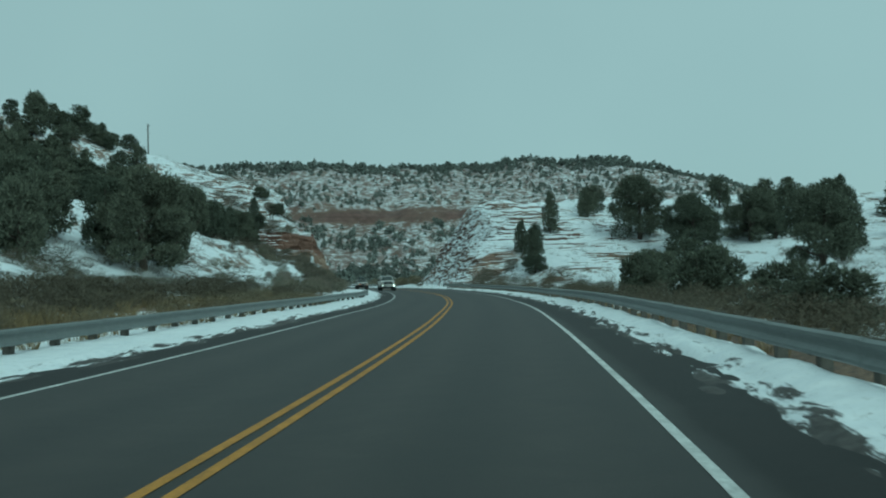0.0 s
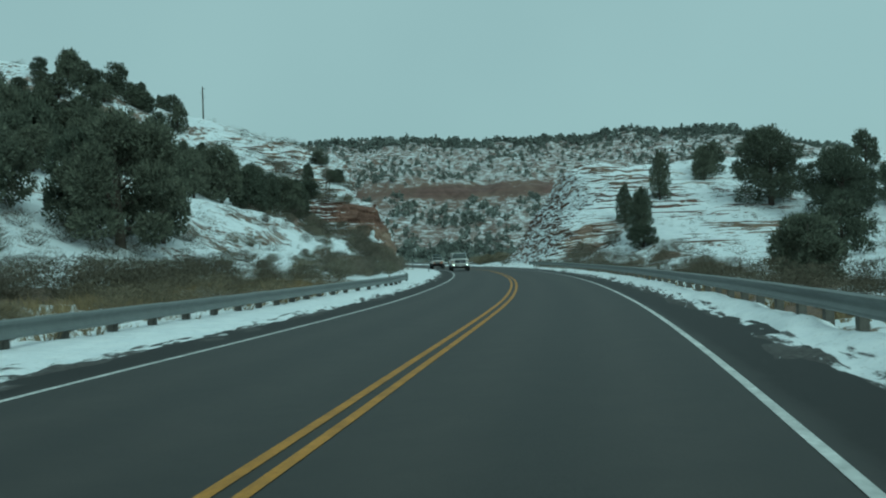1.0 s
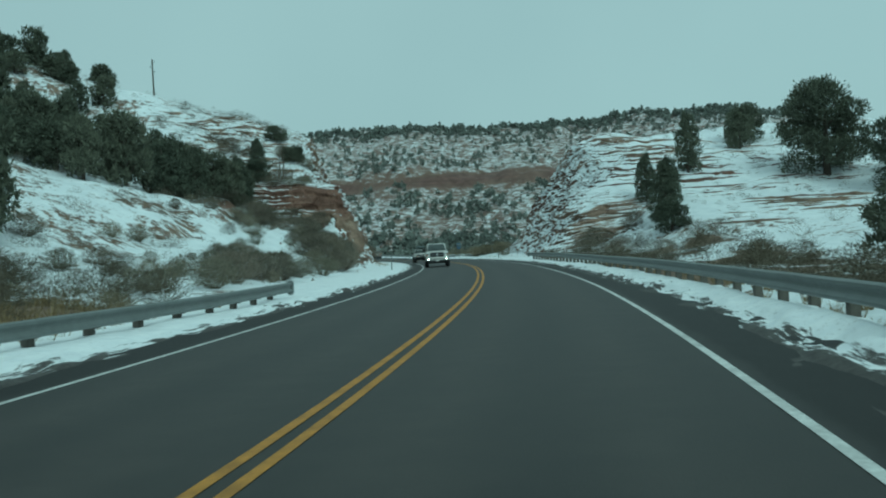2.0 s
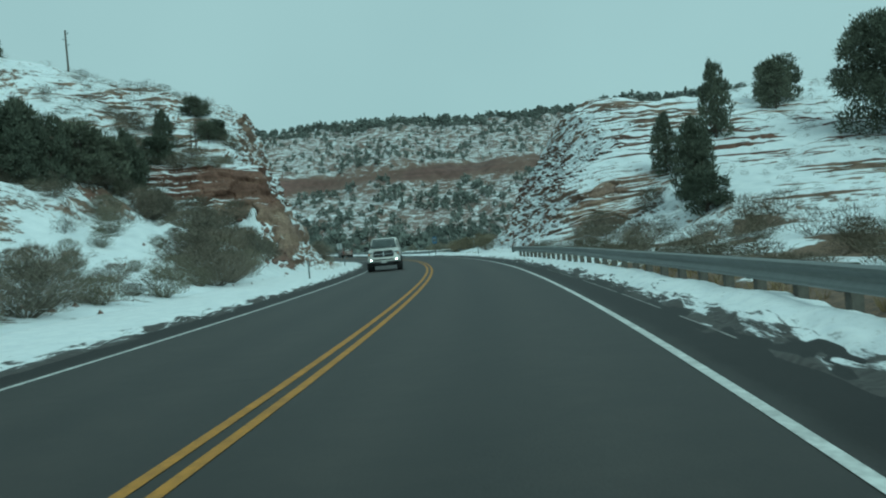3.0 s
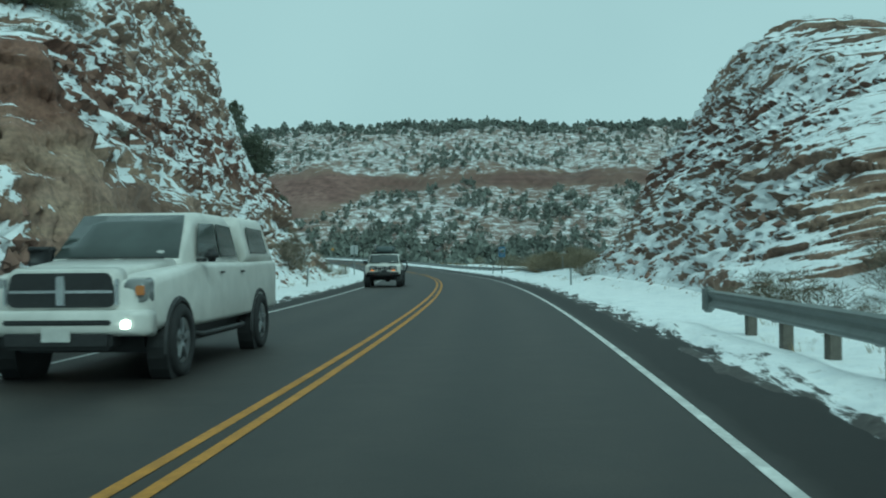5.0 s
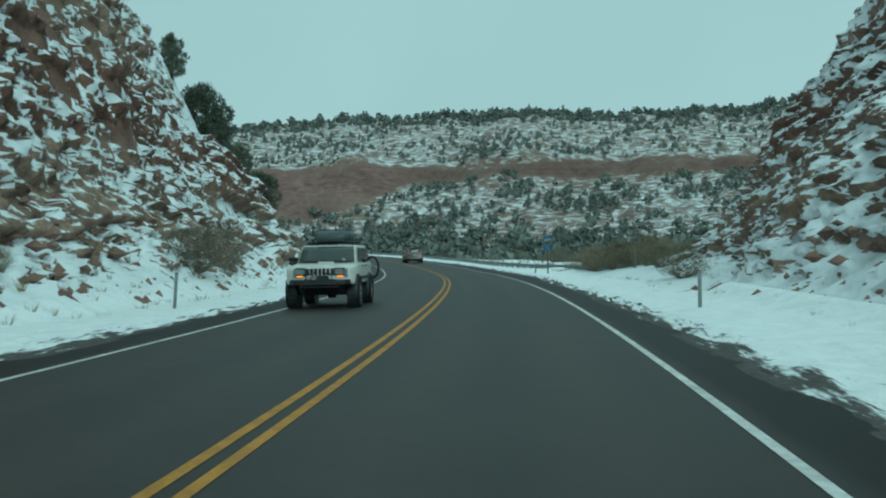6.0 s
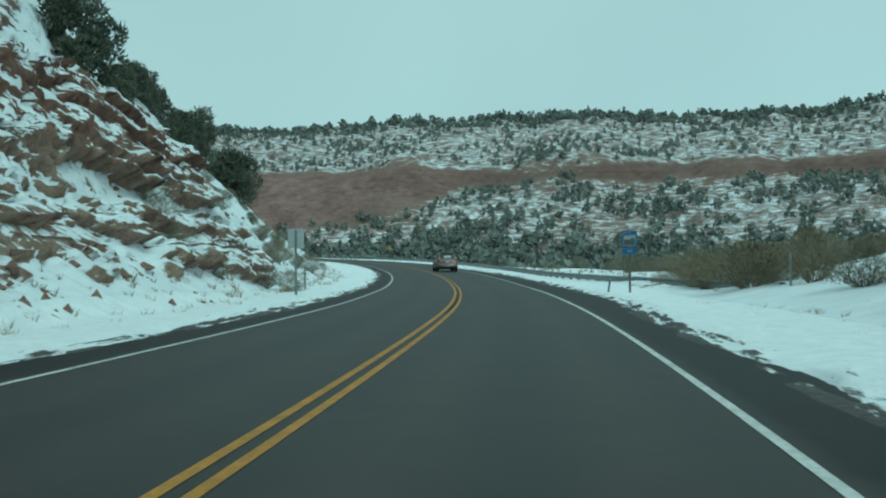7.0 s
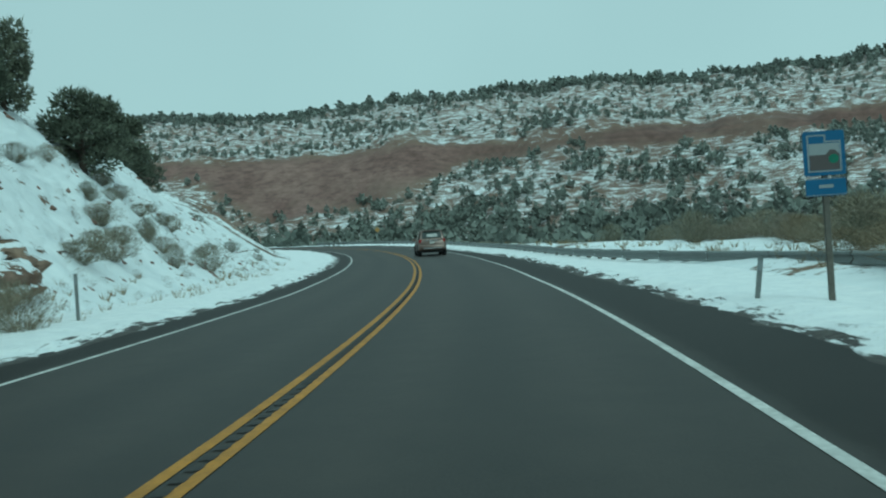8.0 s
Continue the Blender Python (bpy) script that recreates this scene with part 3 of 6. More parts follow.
# ---- rock cliffs of the road cut ----
def rock_cliff(side, s0, s1, d0, d1, label):
    """A fine mesh over the cut: broken, dipping sandstone beds with ledges that hold snow."""
    s = np.concatenate([np.arange(s0, 149, 0.17), np.arange(149, 153, 0.055), np.arange(153, s1, 0.17)])
    d = np.concatenate([np.arange(d0, d0 + 2.4, 0.12), np.arange(d0 + 2.4, d0 + 9.2, 0.07), np.arange(d0 + 9.2, d0 + 15, 0.14), np.arange(d0 + 15, d1, 0.4)])
    S, D = np.meshgrid(s, d * side, indexing="ij")
    P = on_road(S, D)
    x, y = P[..., 0], P[..., 1]
    z = land(x, y, S.ravel(), D.ravel()).reshape(x.shape)
    dzs, dzd = np.gradient(z, s, axis=0), np.gradient(z, d, axis=1) * side
    slope = np.hypot(dzs, dzd)
    steep = ease(0.25, 0.85, slope)
    # the end of the cut faces along the road and is one smooth wall of thick beds
    end = (ease(148.8, 149.6, S) * (1 - ease(152.2, 153.0, S)) * ease(9.2, 10.2, np.abs(D)) * (1 - 0.6 * ease(13.5, 18, np.abs(D))) if side < 0 else 0.75 * ease(148.6, 149.4, S) * (1 - ease(152, 153, S)) * ease(10.5, 12, D) * (1 - ease(18, 22, D)))
    dip = 0.27 if side < 0 else 0.30
    tilt = z + dip * S + 0.5 * fbm(S / 7, z / 3, 41, 3)
    along = S + 0.5 * fbm(S / 1.6, tilt / 1.2, 44, 2)
    big, _, bv, _ = cells(along / 2.1, tilt / 0.95, 31)
    mid, mu, mv, mb = cells(along / 0.84, tilt / 0.40, 34)
    tiny, _, nv, _ = cells(along / 0.42, tilt / 0.20, 37)
    rubble = (big - 0.5) * 0.42 - 0.16 * bv * (big > 0.4) + (mid - 0.5) * 0.56 - mv * 0.36 - mu * 0.24 * (mid - 0.3) - 0.12 * (1 - ease(0, 0.12, mb)) + (tiny - 0.5) * 0.32 - nv * 0.20
    # one massive bed low in the face, overhanging what lies below
    floor_z = 2.3 - 0.012 * (S - 150) + 0.5 * fbm(S / 6, S * 0, 46, 2)
    massive = ease(0, 0.15, z - floor_z) * (1 - ease(1.2, 1.5, z - floor_z)) if side < 0 else ease(0.62, 0.7, vnoise(along / 5, tilt / 1.6, 48))
    across = S + D
    slab, _, _, sb = cells(across / 2.6, z / 0.8, 52)
    wall = (slab - 0.5) * 0.7 - 0.24 * (1 - ease(0, 0.07, sb)) + (mid - 0.5) * 0.16 + 0.16 * fbm(across / 1.4, z / 0.7, 53, 3)
    plain_wall = np.clip(np.maximum(end, (0.85 if side < 0 else 0.5) * massive * (S < 200)), 0, 1)
    out = 0.72 * rubble * (1 - plain_wall) + (wall + 0.3 * massive) * plain_wall + 0.4 * fbm(S / 7, tilt / 5, 47, 2)
    cover = -0.48 * plain_wall - 0.22 * end * (1 - 0.8 * ease(13, 17, np.abs(D))) + 0.05 * fbm(S / 6, z / 2.5, 55, 3) + (0.05 if side > 0 else 0.03)
    if side < 0:
        cover = cover + 0.22 * (1 - ease(148, 149.4, S)) * (1 - ease(14, 19, np.abs(D))) - 0.06 * ease(150, 153, S) * (1 - ease(190, 198, S))
        # past the cut the slope is snow with a few thick outcrops
        late = ease(196, 206, S)
        rise = z + 0.05 * (S - 205) + 0.5 * fbm(S / 4, z / 3, 56, 3)
        band = ease(1.0, 1.25, rise) * (1 - ease(3.2, 3.6, rise)) + ease(4.3, 4.6, rise) * (1 - ease(7.2, 8.0, rise))
        gap = vnoise(S / 3.2 + 0.31, rise / 1.3, 57) + 0.3 * fbm(S / 1.4, rise / 0.6, 58, 3)
        crop = ease(0.30, 0.36, band * (1 - ease(216, 221, S)) + 0.35 * (vnoise(S / 4, rise / 1.5, 65) - 0.55) - 0.9 * ease(0.68, 0.86, gap))
        strata, su, sv, _ = cells(S / 3.4, rise / 0.7, 59)
        late_out = crop * (0.8 + 0.6 * (strata - 0.5) - 0.25 * sv + 0.3 * (mid - 0.5) + (tiny - 0.5) * 0.16) + (1 - crop) * 0.10 * fbm(S / 0.7, rise / 0.4, 60, 3)
        out = out * (1 - late) + late * late_out
        cover = cover * (1 - late) + late * (0.22 - 0.46 * crop)
    hill = ease(2.5, 5, z) * (1 - steep) * (S < 200)
    cover = cover - (0.16 if side > 0 else 0.44) * hill * (1.0 if side > 0 else ease(148, 151, S))
    out = out * np.maximum(steep, 0.0) * ease(0, 1.4, np.abs(D) - d0) * ease(s0, s0 + 3, S) * (1 - ease(s1 - 5, s1 - 1, S)) * (1 - ease(d1 - 3, d1 - 1, np.abs(D)))
    tx, ty = np.interp(S, STEP, TANGENT[:, 0]), np.interp(S, STEP, TANGENT[:, 1])
    # push along the slope's general fall
    def calm(f):
        for axis, width in ((0, 13), (1, 21)):
            c = np.cumsum(np.pad(f, [(width // 2 + 1, width // 2) if k == axis else (0, 0) for k in (0, 1)], "edge"), axis)
            f = (np.take(c, range(width, c.shape[axis]), axis) - np.take(c, range(0, c.shape[axis] - width), axis)) / width
        return f
    gs, gd = calm(-dzs), calm(-dzd)
    length = np.sqrt(gs ** 2 + gd ** 2 + 0.3)
    x = x + out * (gs * tx + gd * ty) / length
    y = y + out * (gs * ty - gd * tx) / length
    z = z + out * 0.25 + 0.02
    edge = (1 - ease(0, 0.5, np.abs(D) - d0)) + ease(d1 - 1.2, d1 - 0.5, np.abs(D)) + (1 - ease(s0, s0 + 1, S)) + ease(s1 - 1.5, s1 - 0.5, S)
    ob = sheet("rock_cliff", x, y, z - 1.3 * np.clip(edge, 0, 1), ROCK)
    # close joints: steep ones on the left face, along the beds on the right
    joint = (0.8 * (along - tilt), 2.9 * (tilt + along)) if side < 0 else (2.3 * along + 0.5 * fbm(S / 2, D / 2, 61, 2), 5.2 * tilt)
    for key, values in (("cover", cover), ("along", along), ("tilt", tilt), ("joint_u", joint[0]), ("joint_v", joint[1])):
        ob.data.attributes.new(key, "FLOAT", "POINT").data.foreach_set("value", values.ravel().astype(np.float32))
    if side > 0:
        ob.data.flip_normals()
    return tagged(ob, label, "cliff")


rock_cliff(-1, 143, 275, 8.0, 34, "red and tan layered sandstone cliff with snow on its ledges")
rock_cliff(1, 139, 211, 7.8, 35, "bedded red sandstone road cut half covered in snow")


# ---- snow beside the asphalt ----
def snow_verge(side, s0, s1, outer, label, thin):
    s = np.arange(s0, s1, 0.25)
    d = np.concatenate([np.arange(3.9, 6.0, 0.1), np.linspace(6.1, outer, 12)])
    S, D = np.meshgrid(s, d, indexing="ij")
    P = on_road(S, D * side)
    back = 0.5 * ease(185, 205, S) * (1 - ease(240, 270, S)) if side > 0 else 0 * S
    edge = 4.5 + back + 0.12 * fbm(S / 7, S * 0, 21 + side, 3) + (0.32 - 0.14 * ease(140, 160, S)) * fbm(S / 1.3, D / 0.22, 23 + side, 4)
    h = 0.10 * ease(0, 0.8, D - edge) - 0.07 * (1 - ease(-0.25, 0.06, D - edge))
    h = h + 0.05 * fbm(S / 1.4, D / 0.7, 27, 3) * ease(0, 0.5, D - edge)
    if side > 0:
        h = h - 0.07 * ease(5.45, 5.8, D) * (1 - ease(6.2, 7.2, D)) * (1 - ease(140, 148, S))
        h = h + 0.10 * ease(4.9, 5.6, D) * (1 - ease(104, 118, S))
        fall = 1.3 * ease(5.75, 6.6, D + 0.12 * fbm(S / 0.8, D * 0, 35, 2)) * (1 - ease(104, 118, S))
    h = h - thin * (1 - ease(0.15, 0.42, vnoise(S / 1.6, D / 0.3, 29) * 0.55 + vnoise(S / 5.0, D / 0.8, 31) * 0.35 + 0.12 + 0.13 * fbm(S / 0.6, D / 0.12, 33, 2))) * (1 - ease(5.0, 5.6, D)) * 0.2
    lie = land(P[..., 0], P[..., 1], S.ravel(), (D * side).ravel()).reshape(S.shape)
    w = ease(5.6, 8.2, D)
    z = (P[..., 2] + h) * (1 - w) + (lie + 0.07 + 0.3 * (1 - ease(5.0, 7.5, D))) * w
    z = z - 0.4 * ease(outer - 0.5, outer, D) - (fall if side > 0 else 0)
    ob = sheet("snow_verge", P[..., 0], P[..., 1], z, SNOW)
    for key, values in (("along", S), ("across", D - back)):
        ob.data.attributes.new(key, "FLOAT", "POINT").data.foreach_set("value", values.ravel().astype(np.float32))
    if side > 0:
        ob.data.flip_normals()
    return tagged(ob, label, "snow", kind="structure")


snow_verge(1, -30, 330, 8.6, "ploughed white snow along the asphalt edge", 0.7)
snow_verge(-1, -30, 330, 8.8, "ploughed white snow along the asphalt edge", 0.3)


# ---- small helpers for things ----
def thing(name, label, category, group="", m=None):
    ob = tagged(new(name), label, category, group)
    ob.empty_display_size = 0.1
    if m is not None:
        ob.matrix_basis = m
    return ob


def part(name, bm, mat, parent, label="", smooth=False):
    """Links a bmesh as one mesh object under a thing or a part."""
    me = bpy.data.meshes.new(name)
    bm.to_mesh(me)
    bm.free()
    me.materials.append(mat)
    if smooth:
        me.polygons.foreach_set("use_smooth", [True] * len(me.polygons))
    ob = new(name, me)
    ob.parent = parent
    return tagged(ob, label)


def again(ob, parent, m):
    """The same mesh once more, as a part of parent."""
    other = new(ob.name.split(".")[0], ob.data)
    other.parent = parent
    other.matrix_basis = m
    return other


def box(x0, x1, y0, y1, z0, z1, bevel=0.0, segments=2):
    bm = bmesh.new()
    bmesh.ops.create_cube(bm, size=1)
    for v in bm.verts:
        v.co = ((x0 + x1) / 2 + v.co.x * (x1 - x0), (y0 + y1) / 2 + v.co.y * (y1 - y0), (z0 + z1) / 2 + v.co.z * (z1 - z0))
    if bevel:
        bmesh.ops.bevel(bm, geom=bm.edges[:], offset=bevel, segments=segments, affect="EDGES")
    return bm


def tube(points, radii, sides=8, bm=None):
    """A closed tube along places with a radius at each."""
    bm = bm or bmesh.new()
    rings = []
    for n, p in enumerate(points):
        p = Vector(p)
        way = (Vector(points[min(n + 1, len(points) - 1)]) - Vector(points[max(n - 1, 0)])).normalized()
        a = way.orthogonal().normalized()
        b = way.cross(a)
        r = radii[n] if isinstance(radii, (list, tuple)) else radii
        rings.append([bm.verts.new(p + r * (math.cos(k / sides * math.tau) * a + math.sin(k / sides * math.tau) * b)) for k in range(sides)])
    for r0, r1 in zip(rings, rings[1:]):
        for k in range(sides):
            bm.faces.new((r0[k], r0[(k + 1) % sides], r1[(k + 1) % sides], r1[k]))
    bm.faces.new(rings[0][::-1])
    bm.faces.new(rings[-1])
    return bm


# ---- guardrails ----
BEAM_PROFILE = [(0.0, 0.0), (0.055, 0.03), (0.06, 0.07), (0.005, 0.13), (0.0, 0.155), (0.005, 0.18), (0.06, 0.24), (0.055, 0.28), (0.0, 0.31)]


def beam_mesh(length):
    """A W-shaped steel panel, standing off towards +x, along +y."""
    bm = bmesh.new()
    for back in (0.0, -0.006):
        rows = [[bm.verts.new((x + back, y, z)) for x, z in BEAM_PROFILE] for y in (0, length)]
        for k in range(len(BEAM_PROFILE) - 1):
            quad = (rows[0][k], rows[1][k], rows[1][k + 1], rows[0][k + 1])
            bm.faces.new(quad if back == 0.0 else quad[::-1])
    return bm


def guardrail(s0, s1, offset, side, label, top=lambda s: 0.56):
    """offset(s): how far the rail stands from the centre line; side -1 faces left, towards a road to its left."""
    rail = thing("guardrail", label, "guardrail")
    beam = part("beam", beam_mesh(3.86), STEEL, rail)
    # steel posts, drawn in the utility pole's material and toned grey
    post = part("post", box(-0.075, 0.075, -0.1, 0.1, -0.7, 0.31, 0.012), POLE_AND_POST, rail, "dull grey post")
    block = part("blockout", box(-0.06, 0.06, -0.075, 0.075, -0.02, 0.30, 0.01), POLE_AND_POST, rail)
    first = True
    for n in range(int((s1 - s0) / 3.81)):
        a, b = s0 + 3.81 * n, s0 + 3.81 * (n + 1)
        pa, pb = on_road(a, offset(a)), on_road(b, offset(b))
        turn = math.degrees(math.atan2(-(pb[0] - pa[0]), pb[1] - pa[1]))
        base = pose(*pa.tolist(), 0, 0, turn) @ pose(0, 0, top(a) - 0.31)
        face = base if side > 0 else base @ pose(0, 3.81, 0, 0, 0, 180)
        jobs = [(beam, face)]
        for y in (0.0, 1.905):
            jobs += [(block, base @ pose(-0.07 * side, y, 0)), (post, base @ pose(-0.2 * side, y, -0.02))]
        for ob, m in jobs:
            if first and ob.matrix_basis == Matrix.Identity(4):
                ob.matrix_basis = m
            else:
                again(ob, rail, m)
        first = False
    for s, flip in ((s0, 0), (s1 - (s1 - s0) % 3.81, 180)):
        p = on_road(s, offset(s))
        part("end_terminal", box(-0.06, 0.1, -0.35, 0.02, top(s) - 0.40, top(s) + 0.05, 0.04, 3), STEEL, rail, "blunt galvanised end terminal").matrix_basis = pose(*p.tolist(), 0, 0, math.degrees(heading(s)) + flip)
    return rail


guardrail(-50, 142.2, lambda s: 5.75, -1, "galvanised steel guardrail on grey posts above ploughed snow", lambda s: float(np.interp(s, [0, 20, 48, 97, 120, 142], [0.57, 0.60, 0.63, 0.62, 0.68, 0.71])))
guardrail(-50, 84.2, lambda s: -6.75 + 1.0 * float(ease(62, 78, s)), 1, "galvanised steel guardrail on grey posts beside dry brush")
guardrail(204, 345, lambda s: 6.9 + 4.2 * float(1 - ease(198, 242, s)), -1, "distant galvanised steel guardrail along the outside of a bend", lambda s: 0.5)


# ---- vehicles ----
TYRE = plain("tyre_rubber", (0.018, 0.018, 0.019), 0.9, 0, 20, 0.3, 0.2)
BLACK = plain("black_plastic", (0.02, 0.02, 0.021), 0.55, 0, 15, 0.3, 0.05)
RIM = plain("alloy_rim", (0.35, 0.36, 0.37), 0.4, 0.8, 9, 0.25, 0.05)
CHROME = plain("chrome_trim", (0.55, 0.56, 0.57), 0.22, 1.0, 9, 0.15, 0.02)
# the white is lowered for dust and for shade on the bodies
WHITE_COAT = plain("dusty_shaded_white_car_paint", (0.56, 0.55, 0.52), 0.35, 0, 3, 0.18, 0.0)
GREY_COAT = plain("grey_car_paint", (0.165, 0.125, 0.108), 0.4, 0.4, 3, 0.2, 0.0)
PLATE = plain("licence_plate", (0.5, 0.5, 0.48), 0.5, 0, 8, 0.15, 0.0)
CARRIER = plain("teal_carrier_plastic", (0.055, 0.072, 0.073), 0.45, 0, 5, 0.2, 0.05)
RED_LENS = plain("red_lens", (0.22, 0.02, 0.02), 0.25, 0, 6, 0.1, 0.0)
AMBER_LENS = plain("amber_lens", (0.42, 0.17, 0.05), 0.25, 0, 6, 0.1, 0.0)


def glass_mat(name, tint):
    m, n, l, b = material(name, 0.06)
    l.new(ramp(n, l, noise_node(n, l, 2.0, 3), [(0.3, tint), (0.8, tuple(c * 1.5 for c in tint))]), b.inputs["Base Color"])
    b.inputs["Specular IOR Level"].default_value = 0.45
    return m


# black glass whose base colour is lightened to carry some sky reflection
DARK_GLASS = glass_mat("sky_toned_car_glass", (0.05, 0.058, 0.056))
LAMP_GLASS = glass_mat("headlight_glass", (0.17, 0.175, 0.175))


def lamp_mat(name, color, power):
    m, n, l, b = material(name, 0.2)
    b.inputs["Base Color"].default_value = (*color, 1)
    b.inputs["Emission Color"].default_value = (*color, 1)
    b.inputs["Emission Strength"].default_value = power
    return m


LAMP_LIT = lamp_mat("lit_headlamp", (1.0, 0.93, 0.8), 12.0)
TURN_LIT = lamp_mat("lit_amber_lamp", (1.0, 0.28, 0.03), 0.8)


def ring_of(y, w, z0, z1, r, tuck=0.0):
    """A rounded box section at y: half width w, from z0 to z1; tuck narrows the top."""
    pts = []
    for cx, cz, a0 in ((1, 1, 0), (-1, 1, 90), (-1, -1, 180), (1, -1, 270)):
        for k in range(4):
            a = radians(a0 + k * 30)
            ww = w - (tuck if cz > 0 else 0)
            x = cx * (ww - r) + r * math.cos(a)
            z = (z1 - r if cz > 0 else z0 + r) + r * math.sin(a)
            pts.append((x, y, z))
    return pts


def loft(rings, cap=True):
    bm = bmesh.new()
    made = [[bm.verts.new(p) for p in ring] for ring in rings]
    count = len(made[0])
    for a, b in zip(made, made[1:]):
        for k in range(count):
            bm.faces.new((a[k], b[k], b[(k + 1) % count], a[(k + 1) % count]))
    if cap:
        bm.faces.new(made[0])
        bm.faces.new(made[-1][::-1])
    bmesh.ops.recalc_face_normals(bm, faces=bm.faces)
    return bm


def panel(corners, thick=0.012, bow=0.0):
    """A thin plate through four corners, in order round it, bowed outwards at its middle."""
    bm = bmesh.new()
    a, b, c, d = (Vector(p) for p in corners)
    normal = (b - a).cross(d - a).normalized()
    grid = []
    for i in range(5):
        row = []
        for j in range(5):
            u, v = i / 4, j / 4
            p = (a * (1 - u) + b * u) * (1 - v) + (d * (1 - u) + c * u) * v
            row.append(p + normal * bow * 16 * u * (1 - u) * v * (1 - v))
        grid.append(row)
    top = [[bm.verts.new(p + normal * thick) for p in row] for row in grid]
    low = [[bm.verts.new(p) for p in row] for row in grid]
    for i in range(4):
        for j in range(4):
            bm.faces.new((top[i][j], top[i + 1][j], top[i + 1][j + 1], top[i][j + 1]))
            bm.faces.new((low[i][j], low[i][j + 1], low[i + 1][j + 1], low[i + 1][j]))
    for k in range(4):
        for e in ((top[k][0], low[k][0], low[k + 1][0], top[k + 1][0]), (top[k + 1][4], low[k + 1][4], low[k][4], top[k][4]),
                  (top[0][k + 1], low[0][k + 1], low[0][k], top[0][k]), (top[4][k], low[4][k], low[4][k + 1], top[4][k + 1])):
            bm.faces.new(e)
    bmesh.ops.recalc_face_normals(bm, faces=bm.faces)
    return bm


def spin(profile, turns=28):
    """A ring about the x axis from (x, radius) places, closed."""
    bm = bmesh.new()
    rings = [[bm.verts.new((x, r * math.cos(k / turns * math.tau), r * math.sin(k / turns * math.tau))) for x, r in profile] for k in range(turns)]
    n = len(profile)
    for k in range(turns):
        a, b = rings[k], rings[(k + 1) % turns]
        for j in range(n):
            bm.faces.new((a[j], a[(j + 1) % n], b[(j + 1) % n], b[j]))
    bmesh.ops.recalc_face_normals(bm, faces=bm.faces)
    return bm


def wheel(car, x, y, r, width, lugs=5, knobs=False):
    """A wheel as a part of a car, with tyre and rim as its pieces; x gives the side."""
    side = 1 if x > 0 else -1
    h = width / 2
    t = part("wheel", spin([(-h * 0.6, r * 0.62), (-h, r * 0.72), (-h * 0.96, r * 0.93), (-h * 0.7, r), (h * 0.7, r), (h * 0.96, r * 0.93), (h, r * 0.72), (h * 0.6, r * 0.62)]), TYRE, car, "black rubber tyre", True)
    t.matrix_basis = pose(x, y, r)
    bm = spin([(h * 0.15, r * 0.1), (h * 0.75, r * 0.12), (h * 0.6, r * 0.3), (h * 0.45, r * 0.5), (h * 0.8, r * 0.63), (h * 0.3, r * 0.63)])
    rim = part("rim", bm, RIM, t, "dull alloy rim", True)
    rim.matrix_basis = pose(0, 0, 0, 0, 0, 0 if side > 0 else 180)
    for k in range(lugs):
        spoke = part("spoke", box(-0.02, 0.02, -r * 0.07, r * 0.07, r * 0.15, r * 0.58, 0.01), RIM, t)
        spoke.matrix_basis = pose(side * h * 0.72, 0, 0, 360 / lugs * k, 0, 0)
    if knobs:
        lump = bmesh.new()
        for k in range(26):
            for o in (-0.5, 0.5):
                m = pose(0, 0, 0, 360 / 26 * (k + (0.5 if o > 0 else 0)), 0, 0) @ Matrix.Translation((o * width * 0.55, 0, r)) @ Matrix.Diagonal((width * 0.36, r * 0.12, r * 0.07, 1))
                bmesh.ops.create_cube(lump, size=1, matrix=m)
        part("tread", lump, TYRE, t)
    return t


def arch(car, x, y, r, mat, depth=0.06):
    """A flare over a wheel: half a ring on the car's side."""
    bm = bmesh.new()
    rows = []
    for k in range(13):
        a = radians(-8 + k * 196 / 12)
        c, s_ = math.cos(a), math.sin(a)
        rows.append([bm.verts.new((xx, rr * c, rr * s_)) for xx, rr in ((0, r), (depth, r * 1.01), (depth, r * 1.09), (0, r * 1.14))])
    for a, b in zip(rows, rows[1:]):
        for j in range(4):
            bm.faces.new((a[j], a[(j + 1) % 4], b[(j + 1) % 4], b[j]))
    bm.faces.new(rows[0])
    bm.faces.new(rows[-1][::-1])
    bmesh.ops.recalc_face_normals(bm, faces=bm.faces)
    o = part("wheel_arch", bm, mat, car)
    o.matrix_basis = pose(x, y, 0.36) if x > 0 else pose(x, y, 0.36, 0, 0, 180)
    # the body is solid: a black disc stands in for the shaded wheel well
    inner = part("wheel_well_shade", spin([(-0.22, 0.02), (0.012, 0.02), (0.012, r * 1.0), (-0.22, r * 1.0)], 24), BLACK, car)
    inner.matrix_basis = o.matrix_basis.copy()


